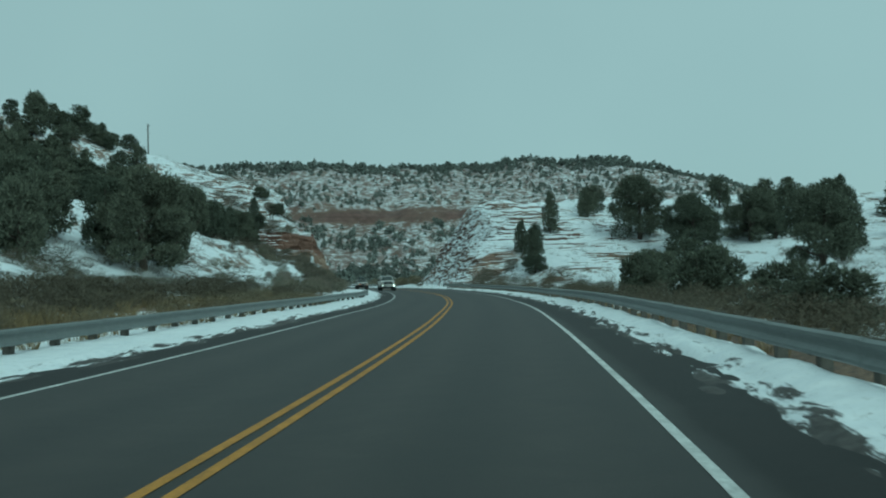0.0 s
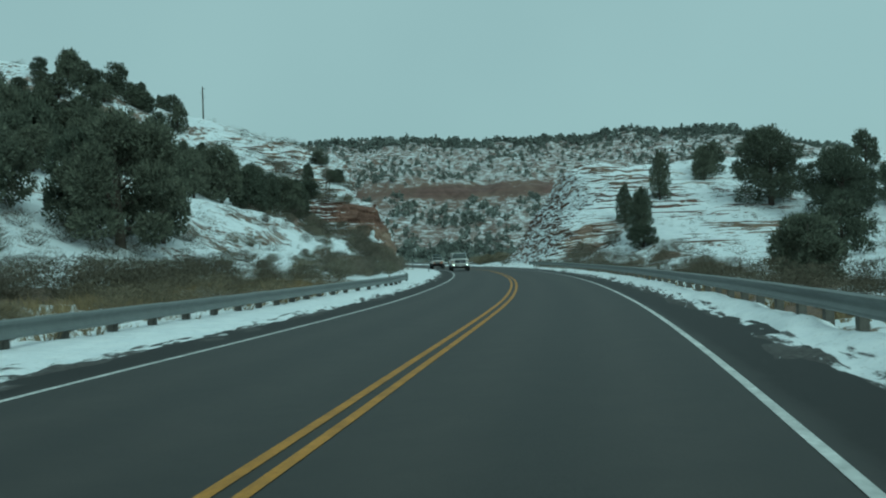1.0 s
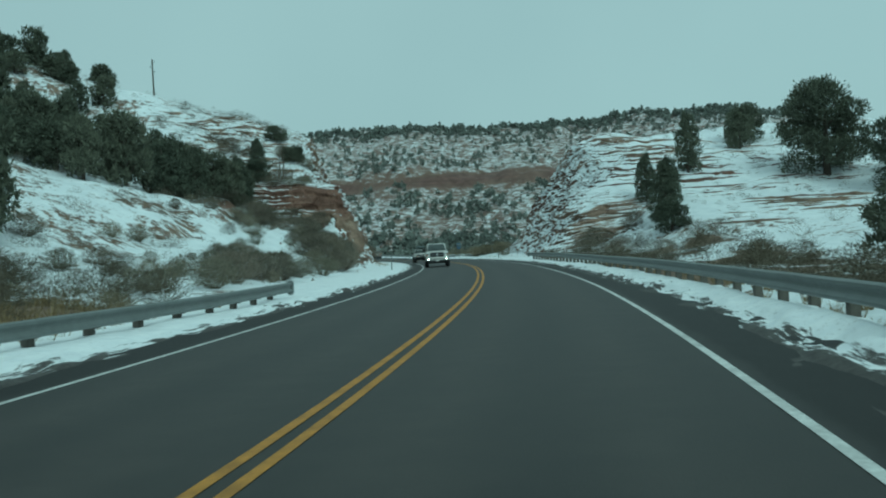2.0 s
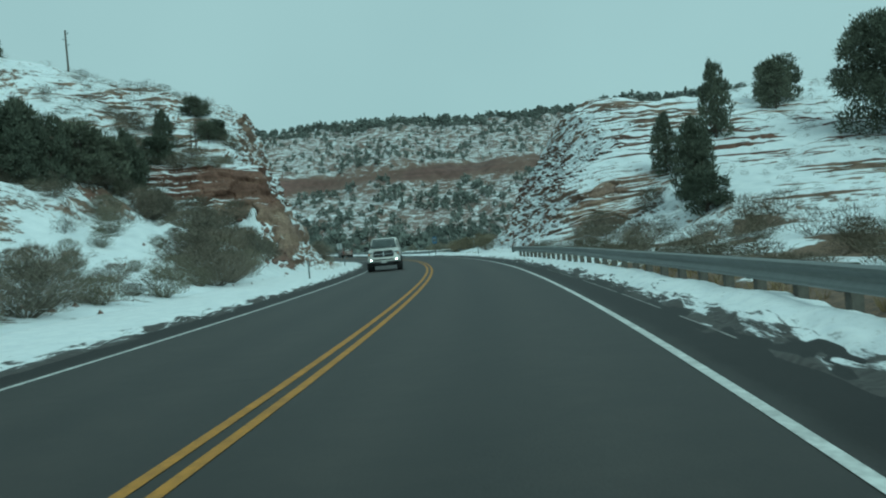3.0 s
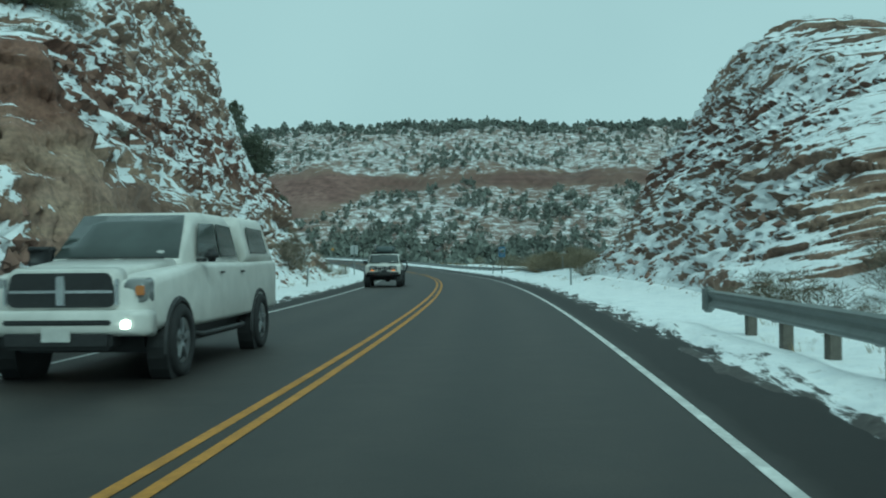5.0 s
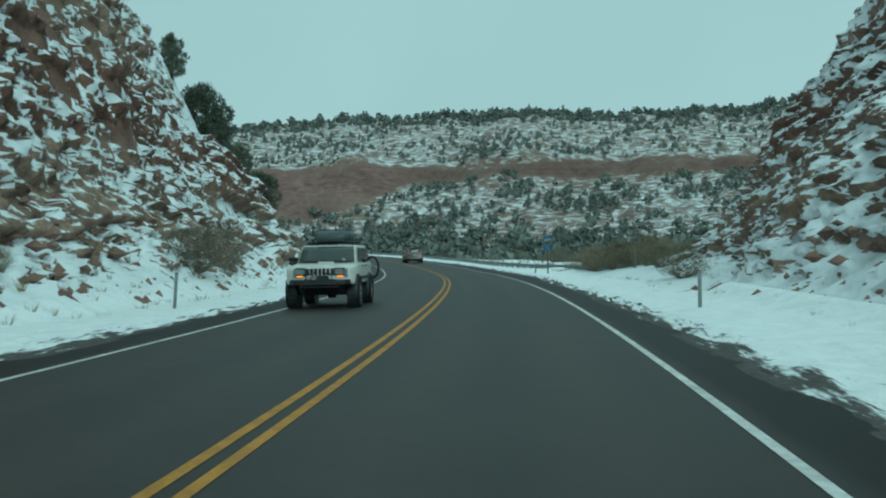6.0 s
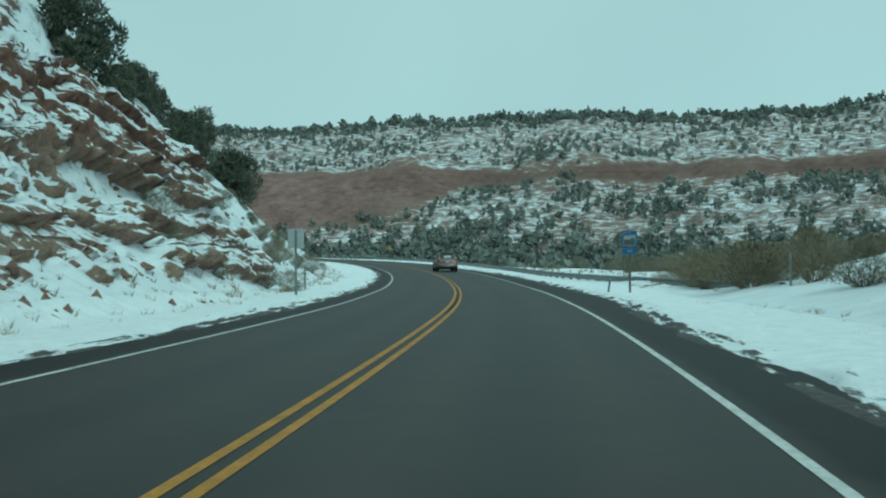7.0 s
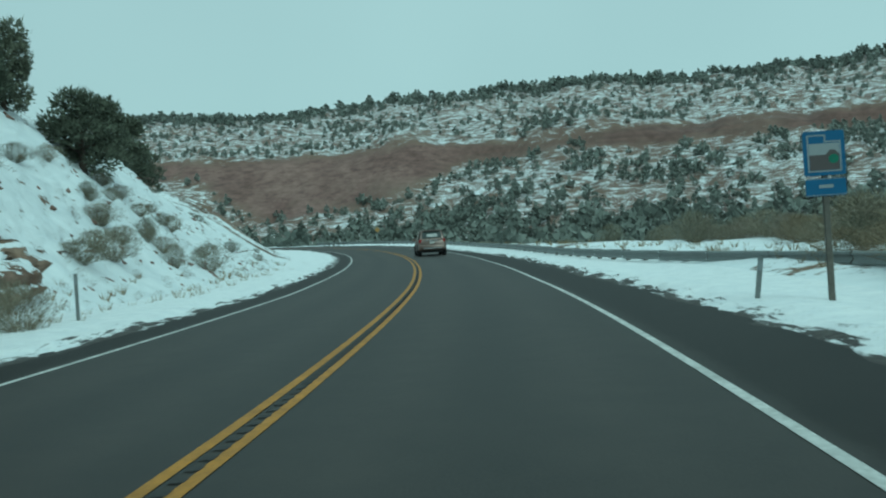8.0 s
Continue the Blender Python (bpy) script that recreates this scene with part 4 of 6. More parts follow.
def pickup_truck(m):
    car = thing("pickup_truck", "white pickup truck with camper shell and lit lamps", "pickup truck", m=m)
    part("body", loft([ring_of(-2.86, 0.84, 0.62, 1.00, 0.12), ring_of(-2.78, 0.93, 0.56, 1.08, 0.12), ring_of(-2.45, 0.985, 0.54, 1.16, 0.12, 0.03), ring_of(-1.4, 1.0, 0.52, 1.24, 0.10, 0.03),
                       ring_of(-1.2, 1.0, 0.52, 1.26, 0.07, 0.02), ring_of(0.9, 1.0, 0.52, 1.26, 0.07, 0.02), ring_of(2.8, 1.0, 0.56, 1.28, 0.06), ring_of(2.86, 0.97, 0.6, 1.24, 0.06)]), WHITE_COAT, car, smooth=True)
    part("hood", loft([ring_of(-2.74, 0.56, 1.02, 1.13, 0.05), ring_of(-2.4, 0.66, 1.08, 1.23, 0.06), ring_of(-1.35, 0.78, 1.14, 1.31, 0.06)]), WHITE_COAT, car, smooth=True)
    part("cab", loft([ring_of(-1.42, 0.84, 1.18, 1.30, 0.05, 0.02), ring_of(-0.72, 0.86, 1.18, 1.84, 0.1, 0.11), ring_of(-0.3, 0.87, 1.18, 1.90, 0.1, 0.12), ring_of(0.7, 0.87, 1.18, 1.90, 0.1, 0.12), ring_of(1.0, 0.86, 1.18, 1.80, 0.1, 0.1), ring_of(1.12, 0.84, 1.18, 1.30, 0.05)]), WHITE_COAT, car, smooth=True)
    part("windscreen", panel([(-0.79, -1.40, 1.31), (0.79, -1.40, 1.31), (0.67, -0.80, 1.83), (-0.67, -0.80, 1.83)], 0.02, 0.05), DARK_GLASS, car, "dark tinted windscreen", True)
    for s_ in (1, -1):
        part("side_window", panel([(s_ * 0.885, -1.0, 1.33), (s_ * 0.885, -0.05, 1.33), (s_ * 0.80, -0.05, 1.76), (s_ * 0.80, -0.66, 1.74)][::s_], 0.012), DARK_GLASS, car)
        part("side_window", panel([(s_ * 0.885, 0.05, 1.33), (s_ * 0.885, 0.85, 1.33), (s_ * 0.80, 0.75, 1.74), (s_ * 0.80, 0.05, 1.76)][::s_], 0.012), DARK_GLASS, car)
        mirror = part("mirror", box(s_ * 1.02, s_ * 1.20, -1.14, -1.02, 1.27, 1.42, 0.045, 3), BLACK, car, "black door mirror", True)
        part("mirror_arm", box(s_ * 0.9, s_ * 1.04, -1.08, -1.03, 1.27, 1.31, 0.01), BLACK, mirror)
        part("headlight", loft([ring_of(-2.885, 0.115, 0.86, 1.08, 0.05), ring_of(-2.70, 0.15, 0.84, 1.11, 0.05)]), LAMP_GLASS, car, "clear headlight lens", True).matrix_basis = pose(s_ * 0.80, 0.03, 0)
        part("fog_lamp", spin([(-0.03, 0.005), (0.03, 0.005), (0.025, 0.045), (-0.03, 0.045)], 18), LAMP_LIT, car, "lit round lamp").matrix_basis = pose(s_ * 0.76, -2.985, 0.64, 0, 0, 90)
        for y in (-0.1, 0.9):
            part("door_handle", box(s_ * 0.995, s_ * 1.02, y - 0.22, y - 0.06, 1.12, 1.15, 0.008), BLACK, car)
    part("grille_surround", loft([ring_of(-2.885, 0.63, 0.78, 1.19, 0.10, 0.02), ring_of(-2.7, 0.68, 0.77, 1.22, 0.10, 0.02)]), WHITE_COAT, car, smooth=True)
    grille = part("grille", loft([ring_of(-2.905, 0.60, 0.81, 1.16, 0.09, 0.03), ring_of(-2.8, 0.62, 0.80, 1.18, 0.09, 0.03)]), BLACK, car, "black grille with a pale cross")
    part("grille_bar", box(-0.05, 0.05, -2.925, -2.86, 0.83, 1.13, 0.012), CHROME, grille)
    part("grille_bar", box(-0.58, 0.58, -2.92, -2.86, 0.955, 0.985, 0.008), CHROME, grille)
    for k in range(7):
        part("grille_slat", box(-0.52, 0.52, -2.907, -2.87, 0.85 + k * 0.04, 0.865 + k * 0.04), BLACK, grille)
    part("bumper", loft([ring_of(-3.0, 0.78, 0.56, 0.76, 0.05), ring_of(-2.94, 0.97, 0.52, 0.78, 0.06), ring_of(-2.72, 1.0, 0.5, 0.78, 0.06)]), WHITE_COAT, car, "white bumper with black lower part", True)
    part("bumper_valance", box(-0.60, 0.60, -3.01, -2.7, 0.38, 0.585, 0.04), BLACK, car)
    part("bumper_intake", box(-0.60, 0.60, -3.015, -2.95, 0.63, 0.685, 0.015), BLACK, car)
    part("licence_plate", box(-0.16, 0.16, -3.035, -3.01, 0.46, 0.61, 0.01), PLATE, car)
    part("tailgate", box(-0.93, 0.93, 2.84, 2.9, 0.7, 1.24, 0.02), WHITE_COAT, car)
    shell = part("camper_shell", loft([ring_of(1.16, 0.93, 1.25, 1.86, 0.12, 0.12), ring_of(1.26, 0.95, 1.25, 1.91, 0.12, 0.12), ring_of(2.45, 0.95, 1.25, 1.91, 0.12, 0.12), ring_of(2.66, 0.94, 1.25, 1.84, 0.12, 0.12), ring_of(2.82, 0.93, 1.25, 1.40, 0.05, 0.02)]), WHITE_COAT, car, "white fibreglass camper shell", True)
    for s_ in (1, -1):
        part("shell_window", panel([(s_ * 0.945, 1.38, 1.38), (s_ * 0.945, 2.42, 1.38), (s_ * 0.868, 2.30, 1.74), (s_ * 0.868, 1.38, 1.76)][::s_], 0.012), DARK_GLASS, shell)
        part("turn_signal", loft([ring_of(-2.90, 0.045, 0.93, 1.03, 0.02), ring_of(-2.72, 0.05, 0.92, 1.04, 0.02)]), AMBER_LENS, car, "amber turn signal").matrix_basis = pose(s_ * 0.87, 0.015, 0)
        part("grille_side", box(s_ * 0.62 - 0.022, s_ * 0.62 + 0.022, -2.915, -2.84, 0.83, 1.10, 0.012), CHROME, car)
        part("step_bar", tube([(s_ * 0.86, -1.2, 0.44), (s_ * 0.97, -1.05, 0.40), (s_ * 0.97, 0.85, 0.40), (s_ * 0.86, 1.0, 0.44)], 0.035, 8), BLACK, car, "black tubular side step", True)
    for x0, x1 in ((-0.62, -0.04), (0.06, 0.62)):
        part("wiper", box(x0, x1, -1.45, -1.425, 1.315, 1.33), BLACK, car)
    part("underbody", box(-0.8, 0.8, -2.4, 2.5, 0.3, 0.56, 0.06), BLACK, car)
    for x in (-0.92, 0.92):
        for y in (-1.95, 1.75):
            wheel(car, x, y, 0.40, 0.27)
            arch(car, 0.985 if x > 0 else -0.985, y, 0.47, BLACK, 0.03)
    return car


def boxy_suv(m):
    """A lifted white four-wheel drive with a cargo bag and a bicycle."""
    car = thing("boxy_suv", "lifted dirty-white boxy SUV on the road with amber lamps lit", "car", m=m)
    part("body", loft([ring_of(-2.02, 0.80, 0.66, 1.02, 0.05), ring_of(-1.98, 0.86, 0.62, 1.07, 0.05), ring_of(-0.9, 0.88, 0.60, 1.14, 0.06, 0.02), ring_of(-0.7, 0.88, 0.60, 1.15, 0.05, 0.02),
                       ring_of(1.95, 0.88, 0.62, 1.15, 0.05, 0.02), ring_of(2.02, 0.84, 0.66, 1.1, 0.05)]), WHITE_COAT, car, smooth=True)
    part("hood", loft([ring_of(-1.96, 0.74, 1.0, 1.09, 0.03), ring_of(-1.5, 0.78, 1.02, 1.13, 0.03), ring_of(-0.85, 0.80, 1.05, 1.17, 0.03)]), WHITE_COAT, car, smooth=True)
    part("hood_scoop", loft([ring_of(-1.12, 0.2, 1.12, 1.16, 0.015), ring_of(-1.0, 0.22, 1.12, 1.2, 0.02), ring_of(-0.85, 0.2, 1.12, 1.18, 0.02)]), WHITE_COAT, car)
    part("cabin", loft([ring_of(-0.92, 0.80, 1.1, 1.18, 0.03, 0.02), ring_of(-0.45, 0.82, 1.1, 1.60, 0.05, 0.09), ring_of(-0.25, 0.83, 1.1, 1.64, 0.05, 0.1), ring_of(1.7, 0.83, 1.1, 1.64, 0.05, 0.1), ring_of(1.98, 0.82, 1.1, 1.5, 0.05, 0.08)]), WHITE_COAT, car, smooth=True)
    part("windscreen", panel([(-0.75, -0.93, 1.18), (0.75, -0.93, 1.18), (0.68, -0.50, 1.59), (-0.68, -0.50, 1.59)], 0.02, 0.03), DARK_GLASS, car, "dark windscreen", True)
    for x0, x1 in ((-0.6, -0.05), (0.1, 0.6)):
        part("wiper", box(x0, x1, -0.97, -0.95, 1.2, 1.215), BLACK, car)
    for s_ in (1, -1):
        for y0, y1, y2 in ((-0.62, -0.02, -0.32), (0.06, 0.72, 0.06), (0.82, 1.72, 0.82)):
            part("side_window", panel([(s_ * 0.838, y0, 1.2), (s_ * 0.838, y1, 1.2), (s_ * 0.765, y1 - (0.12 if y1 > 1 else 0), 1.56), (s_ * 0.765, y2, 1.56)][::s_], 0.012), DARK_GLASS, car)
        part("mirror", box(s_ * 0.88, s_ * 1.03, -0.6, -0.5, 1.17, 1.28, 0.035, 3), BLACK, car, "black door mirror", True)
        part("headlight", box(s_ * 0.5 - 0.12, s_ * 0.5 + 0.12, -2.065, -2.0, 0.865, 1.03, 0.02), LAMP_GLASS, car, "square headlight")
        part("turn_signal", box(s_ * 0.52 - 0.08, s_ * 0.52 + 0.08, -2.055, -2.0, 0.81, 0.85, 0.01), TURN_LIT, car, "lit amber lamp")
        part("side_marker", box(s_ * 0.66 - 0.03, s_ * 0.66 + 0.05, -2.045, -1.98, 0.80, 1.02, 0.015), LAMP_GLASS, car)
        for y in (-0.15, 0.6):
            part("door_handle", box(s_ * 0.875, s_ * 0.9, y - 0.12, y, 1.06, 1.09, 0.006), BLACK, car)
        part("rocker_trim", box(s_ * 0.87 - 0.01, s_ * 0.87 + 0.025, -1.0, 1.2, 0.72, 0.80, 0.01), BLACK, car)
        part("roof_rail", box(s_ * 0.62 - 0.02, s_ * 0.62 + 0.02, -0.3, 1.6, 1.64, 1.69, 0.01), BLACK, car)
    for k in range(7):
        part("grille_slot", box(-0.315 + k * 0.105 - 0.04, -0.315 + k * 0.105 + 0.04, -2.04, -1.99, 0.855, 1.035, 0.012), BLACK, car, "dark upright grille slot")
    for s_ in (1, -1):
        part("headlight_bezel", box(s_ * 0.5 - 0.15, s_ * 0.5 + 0.15, -2.045, -1.99, 0.84, 1.05, 0.02), BLACK, car)
    part("bumper", loft([ring_of(-2.24, 0.46, 0.62, 0.74, 0.04), ring_of(-2.18, 0.66, 0.61, 0.75, 0.04), ring_of(-2.0, 0.80, 0.62, 0.75, 0.04)]), BLACK, car, "black steel bumper with winch")
    for s_ in (1, -1):
        part("bumper_hoop", tube([(s_ * 0.34, -2.2, 0.72), (s_ * 0.32, -2.24, 0.88), (s_ * 0.1, -2.25, 0.93)], 0.022, 8), BLACK, car, smooth=True)
        part("shock_absorber", tube([(s_ * 0.52, -1.42, 0.42), (s_ * 0.46, -1.5, 0.8)], 0.035, 8), BLACK, car, smooth=True)
        part("shackle", tube([(s_ * 0.42, -2.22, 0.66), (s_ * 0.42, -2.3, 0.62), (s_ * 0.42, -2.24, 0.58)], 0.018, 6), RED_LENS, car, "red recovery shackle")
    part("differential", spin([(-0.12, 0.02), (0.12, 0.02), (0.1, 0.15), (-0.1, 0.15)], 14), BLACK, car).matrix_basis = pose(0.2, -1.3, 0.4)
    part("skid_plate", panel([(-0.5, -2.2, 0.56), (0.5, -2.2, 0.56), (0.42, -1.8, 0.36), (-0.42, -1.8, 0.36)], 0.02), BLACK, car)
    part("winch", loft([ring_of(-2.22, 0.22, 0.72, 0.84, 0.05), ring_of(-2.08, 0.24, 0.72, 0.85, 0.05)]), BLACK, car)
    part("spot_lamp", spin([(-0.05, 0.01), (0.04, 0.01), (0.05, 0.08), (-0.05, 0.06)], 16), LAMP_GLASS, car).matrix_basis = pose(-0.12, -2.25, 0.80, 0, 0, 90)
    part("axle", tube([(-0.7, -1.3, 0.4), (0.7, -1.3, 0.4)], 0.07, 10), BLACK, car)
    # low black box and inner fenders also stand in for shade between the wheels
    part("underbody", box(-0.62, 0.62, -1.7, 1.8, 0.38, 0.66, 0.06), BLACK, car)
    part("tie_rod", tube([(-0.66, -1.56, 0.36), (0.66, -1.56, 0.40)], 0.028, 8), BLACK, car, smooth=True)
    part("sway_bar", tube([(-0.5, -1.5, 0.5), (-0.44, -1.86, 0.6), (0.44, -1.86, 0.6), (0.5, -1.5, 0.5)], 0.022, 8), BLACK, car, smooth=True)
    for s_ in (1, -1):
        coil = [(s_ * 0.5 + 0.075 * math.cos(k * 0.7), -1.3 + 0.075 * math.sin(k * 0.7), 0.44 + 0.0075 * k) for k in range(42)]
        part("coil_spring", tube(coil, 0.014, 5), BLACK, car, smooth=True)
        part("inner_fender", box(s_ * 0.46 - 0.04, s_ * 0.46 + 0.04, -1.95, -0.8, 0.52, 0.9, 0.03), BLACK, car)
        part("bumper_wing", loft([ring_of(-2.16, 0.14, 0.60, 0.76, 0.05), ring_of(-1.86, 0.16, 0.56, 0.76, 0.05)]), BLACK, car).matrix_basis = pose(s_ * 0.74, 0, 0, 0, 0, -s_ * 14)
    part("rear_bumper", box(-0.84, 0.84, 1.98, 2.16, 0.6, 0.76, 0.03), BLACK, car)
    for x in (-0.82, 0.82):
        for y in (-1.3, 1.3):
            wheel(car, x, y, 0.40, 0.30, 6, True)
            arch(car, 0.865 if x > 0 else -0.865, y, 0.46, BLACK, 0.05)
    part("cargo_carrier", loft([ring_of(-0.2, 0.34, 1.76, 1.92, 0.07), ring_of(-0.05, 0.46, 1.74, 2.0, 0.12), ring_of(0.2, 0.50, 1.73, 2.05, 0.13), ring_of(1.1, 0.50, 1.73, 2.06, 0.13), ring_of(1.32, 0.44, 1.75, 2.0, 0.11), ring_of(1.42, 0.3, 1.78, 1.92, 0.06)]), CARRIER, car, "dark teal rooftop cargo carrier", True)
    for y in (0.1, 1.0):
        part("roof_bar", box(-0.66, 0.66, y - 0.03, y + 0.03, 1.685, 1.735, 0.012), BLACK, car)
    for y in (0.2, 0.95):
        part("strap", loft([ring_of(y, 0.506, 1.727, 2.062, 0.135), ring_of(y + 0.03, 0.506, 1.727, 2.062, 0.135)]), TYRE, car)
    bike = part("bicycle", tube([(0.2, 2.3, 1.0), (0.75, 2.3, 1.35), (0.1, 2.3, 1.4), (0.2, 2.3, 1.0)], 0.02, 8), BLACK, car, "dark bicycle on a rear rack")
    for x, y, z, turn in ((0.86, 2.34, 1.0, 42), (-0.2, 2.34, 1.0, 60)):
        ring = part("bicycle_wheel", spin([(-0.025, 0.285), (0.025, 0.285), (0.03, 0.32), (0.0, 0.345), (-0.03, 0.32)], 36), TYRE, bike, "thick bicycle tyre", True)
        ring.matrix_basis = pose(x, y, z, 0, 0, turn)
        for k in range(9):
            part("spoke", tube([(0, 0, -0.29), (0, 0, 0.29)], 0.0035, 4), RIM, ring).matrix_basis = pose(0, 0, 0, k * 20, 0, 0)
    part("bicycle_rack", tube([(0, 2.05, 0.8), (0, 2.28, 0.85), (0, 2.28, 1.4)], 0.025, 8), BLACK, car)
    return car


def grey_suv(m):
    car = thing("suv", "grey-brown SUV seen from behind on the road", "car", m=m)
    part("body", loft([ring_of(-2.35, 0.82, 0.42, 0.98, 0.1), ring_of(-2.28, 0.92, 0.36, 1.06, 0.12), ring_of(-1.2, 0.95, 0.34, 1.10, 0.1, 0.02), ring_of(0.9, 0.95, 0.34, 1.08, 0.1, 0.02), ring_of(2.0, 0.92, 0.38, 0.98, 0.1, 0.05), ring_of(2.35, 0.8, 0.45, 0.85, 0.1, 0.05)]), GREY_COAT, car, smooth=True)
    part("cabin", loft([ring_of(-2.27, 0.84, 1.0, 1.12, 0.04, 0.02), ring_of(-1.98, 0.84, 1.0, 1.66, 0.1, 0.12), ring_of(-1.5, 0.85, 1.0, 1.73, 0.1, 0.13), ring_of(0.2, 0.85, 1.0, 1.72, 0.1, 0.13), ring_of(1.1, 0.84, 0.98, 1.08, 0.04)]), GREY_COAT, car, smooth=True)
    part("rear_window", panel([(-0.68, -2.24, 1.14), (-0.60, -2.03, 1.60), (0.60, -2.03, 1.60), (0.68, -2.24, 1.14)][::-1], 0.02, 0.03), DARK_GLASS, car, "dark rear window", True)
    for s_ in (1, -1):
        part("side_window", panel([(s_ * 0.862, -1.8, 1.14), (s_ * 0.862, 0.6, 1.12), (s_ * 0.775, 0.1, 1.58), (s_ * 0.775, -1.7, 1.58)][::s_], 0.012), DARK_GLASS, car)
        part("tail_lamp", box(s_ * 0.80 - 0.10, s_ * 0.80 + 0.09, -2.37, -2.2, 0.86, 1.12, 0.03), RED_LENS, car, "red tail lamp")
        part("mirror", box(s_ * 0.95, s_ * 1.12, 0.5, 0.6, 1.06, 1.2, 0.03), GREY_COAT, car)
    part("tailgate_trim", box(-0.45, 0.45, -2.38, -2.33, 0.98, 1.03, 0.01), CHROME, car)
    part("licence_plate", box(-0.16, 0.16, -2.39, -2.33, 0.8, 0.94, 0.008), PLATE, car)
    part("bumper", loft([ring_of(-2.46, 0.80, 0.42, 0.68, 0.06), ring_of(-2.36, 0.93, 0.36, 0.72, 0.08), ring_of(-2.1, 0.95, 0.36, 0.70, 0.08)]), GREY_COAT, car, smooth=True)
    part("bumper_strip", box(-0.6, 0.6, -2.475, -2.42, 0.46, 0.52, 0.01), CHROME, car)
    part("spoiler", box(-0.62, 0.62, -2.12, -1.9, 1.66, 1.71, 0.015), GREY_COAT, car)
    part("underbody", box(-0.75, 0.75, -2.0, 2.0, 0.2, 0.4, 0.05), BLACK, car)
    for x in (-0.875, 0.875):
        for y in (-1.45, 1.4):
            wheel(car, x, y, 0.36, 0.24)
            arch(car, 0.935 if x > 0 else -0.935, y, 0.42, BLACK, 0.03)
    return car


def on_lane(s, d, extra=0.0):
    p = on_road(s, d)
    return pose(*p.tolist(), 0, 0, math.degrees(heading(s)) + extra)


pickup_truck(on_lane(135.6, -2.46) @ Matrix.Diagonal((0.94, 1, 1, 1)))
boxy_suv(on_lane(173.2, -2.7) @ Matrix.Scale(0.98, 4))
grey_suv(on_lane(264.0, 1.85))


# ---- plants ----
def leaf_mat(name, dark, light, rough=0.8):
    m, n, l, b = material(name, rough)
    g = n.new("ShaderNodeNewGeometry")
    tone = ramp(n, l, g.outputs["Random Per Island"], [(0.0, dark), (1.0, light)])
    info = n.new("ShaderNodeObjectInfo")
    shade = ramp(n, l, info.outputs["Random"], [(0.0, (0.75, 0.78, 0.75)), (1.0, (1.2, 1.15, 1.1))])
    l.new(mix_color(n, l, 1.0, tone, shade, "MULTIPLY"), b.inputs["Base Color"])
    b.inputs["Specular IOR Level"].default_value = 0.2
    return m


# needle greens are lifted a little to carry haze in the colour
NEEDLES = leaf_mat("juniper_needles", (0.066, 0.075, 0.057), (0.15, 0.16, 0.12))
# the far trees' needles are painted much paler in place of haze
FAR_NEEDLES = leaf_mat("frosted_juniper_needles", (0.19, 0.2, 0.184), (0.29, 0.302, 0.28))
SAGE = leaf_mat("sagebrush_twigs", (0.115, 0.107, 0.08), (0.27, 0.25, 0.195))
OAK_BRUSH = leaf_mat("bare_oak_brush", (0.10, 0.09, 0.074), (0.225, 0.20, 0.163))
TAN_BRUSH = leaf_mat("tan_brush", (0.11, 0.095, 0.066), (0.25, 0.21, 0.148))
BRUSH = leaf_mat("olive_brush", (0.068, 0.062, 0.046), (0.135, 0.12, 0.09))
DRY_GRASS = leaf_mat("dry_grass", (0.16, 0.115, 0.06), (0.36, 0.28, 0.16))
BARK = plain("juniper_bark", (0.075, 0.058, 0.046), 0.95, 0, 8, 0.4, 0.4)

RNG = np.random.RandomState(7)


def blades(centres, ways, lengths, widths):
    """Slim pointed sprays: from a place, along a way; returns corners and faces."""
    ways = ways / np.linalg.norm(ways, axis=1)[:, None]
    other = np.cross(ways, RNG.normal(size=ways.shape))
    other *= (widths / (np.linalg.norm(other, axis=1) + 1e-9))[:, None]
    co = np.stack([centres - other, centres + other, centres + ways * lengths[:, None]], 1)
    return co.reshape(-1, 3), np.arange(len(co) * 3).reshape(-1, 3)


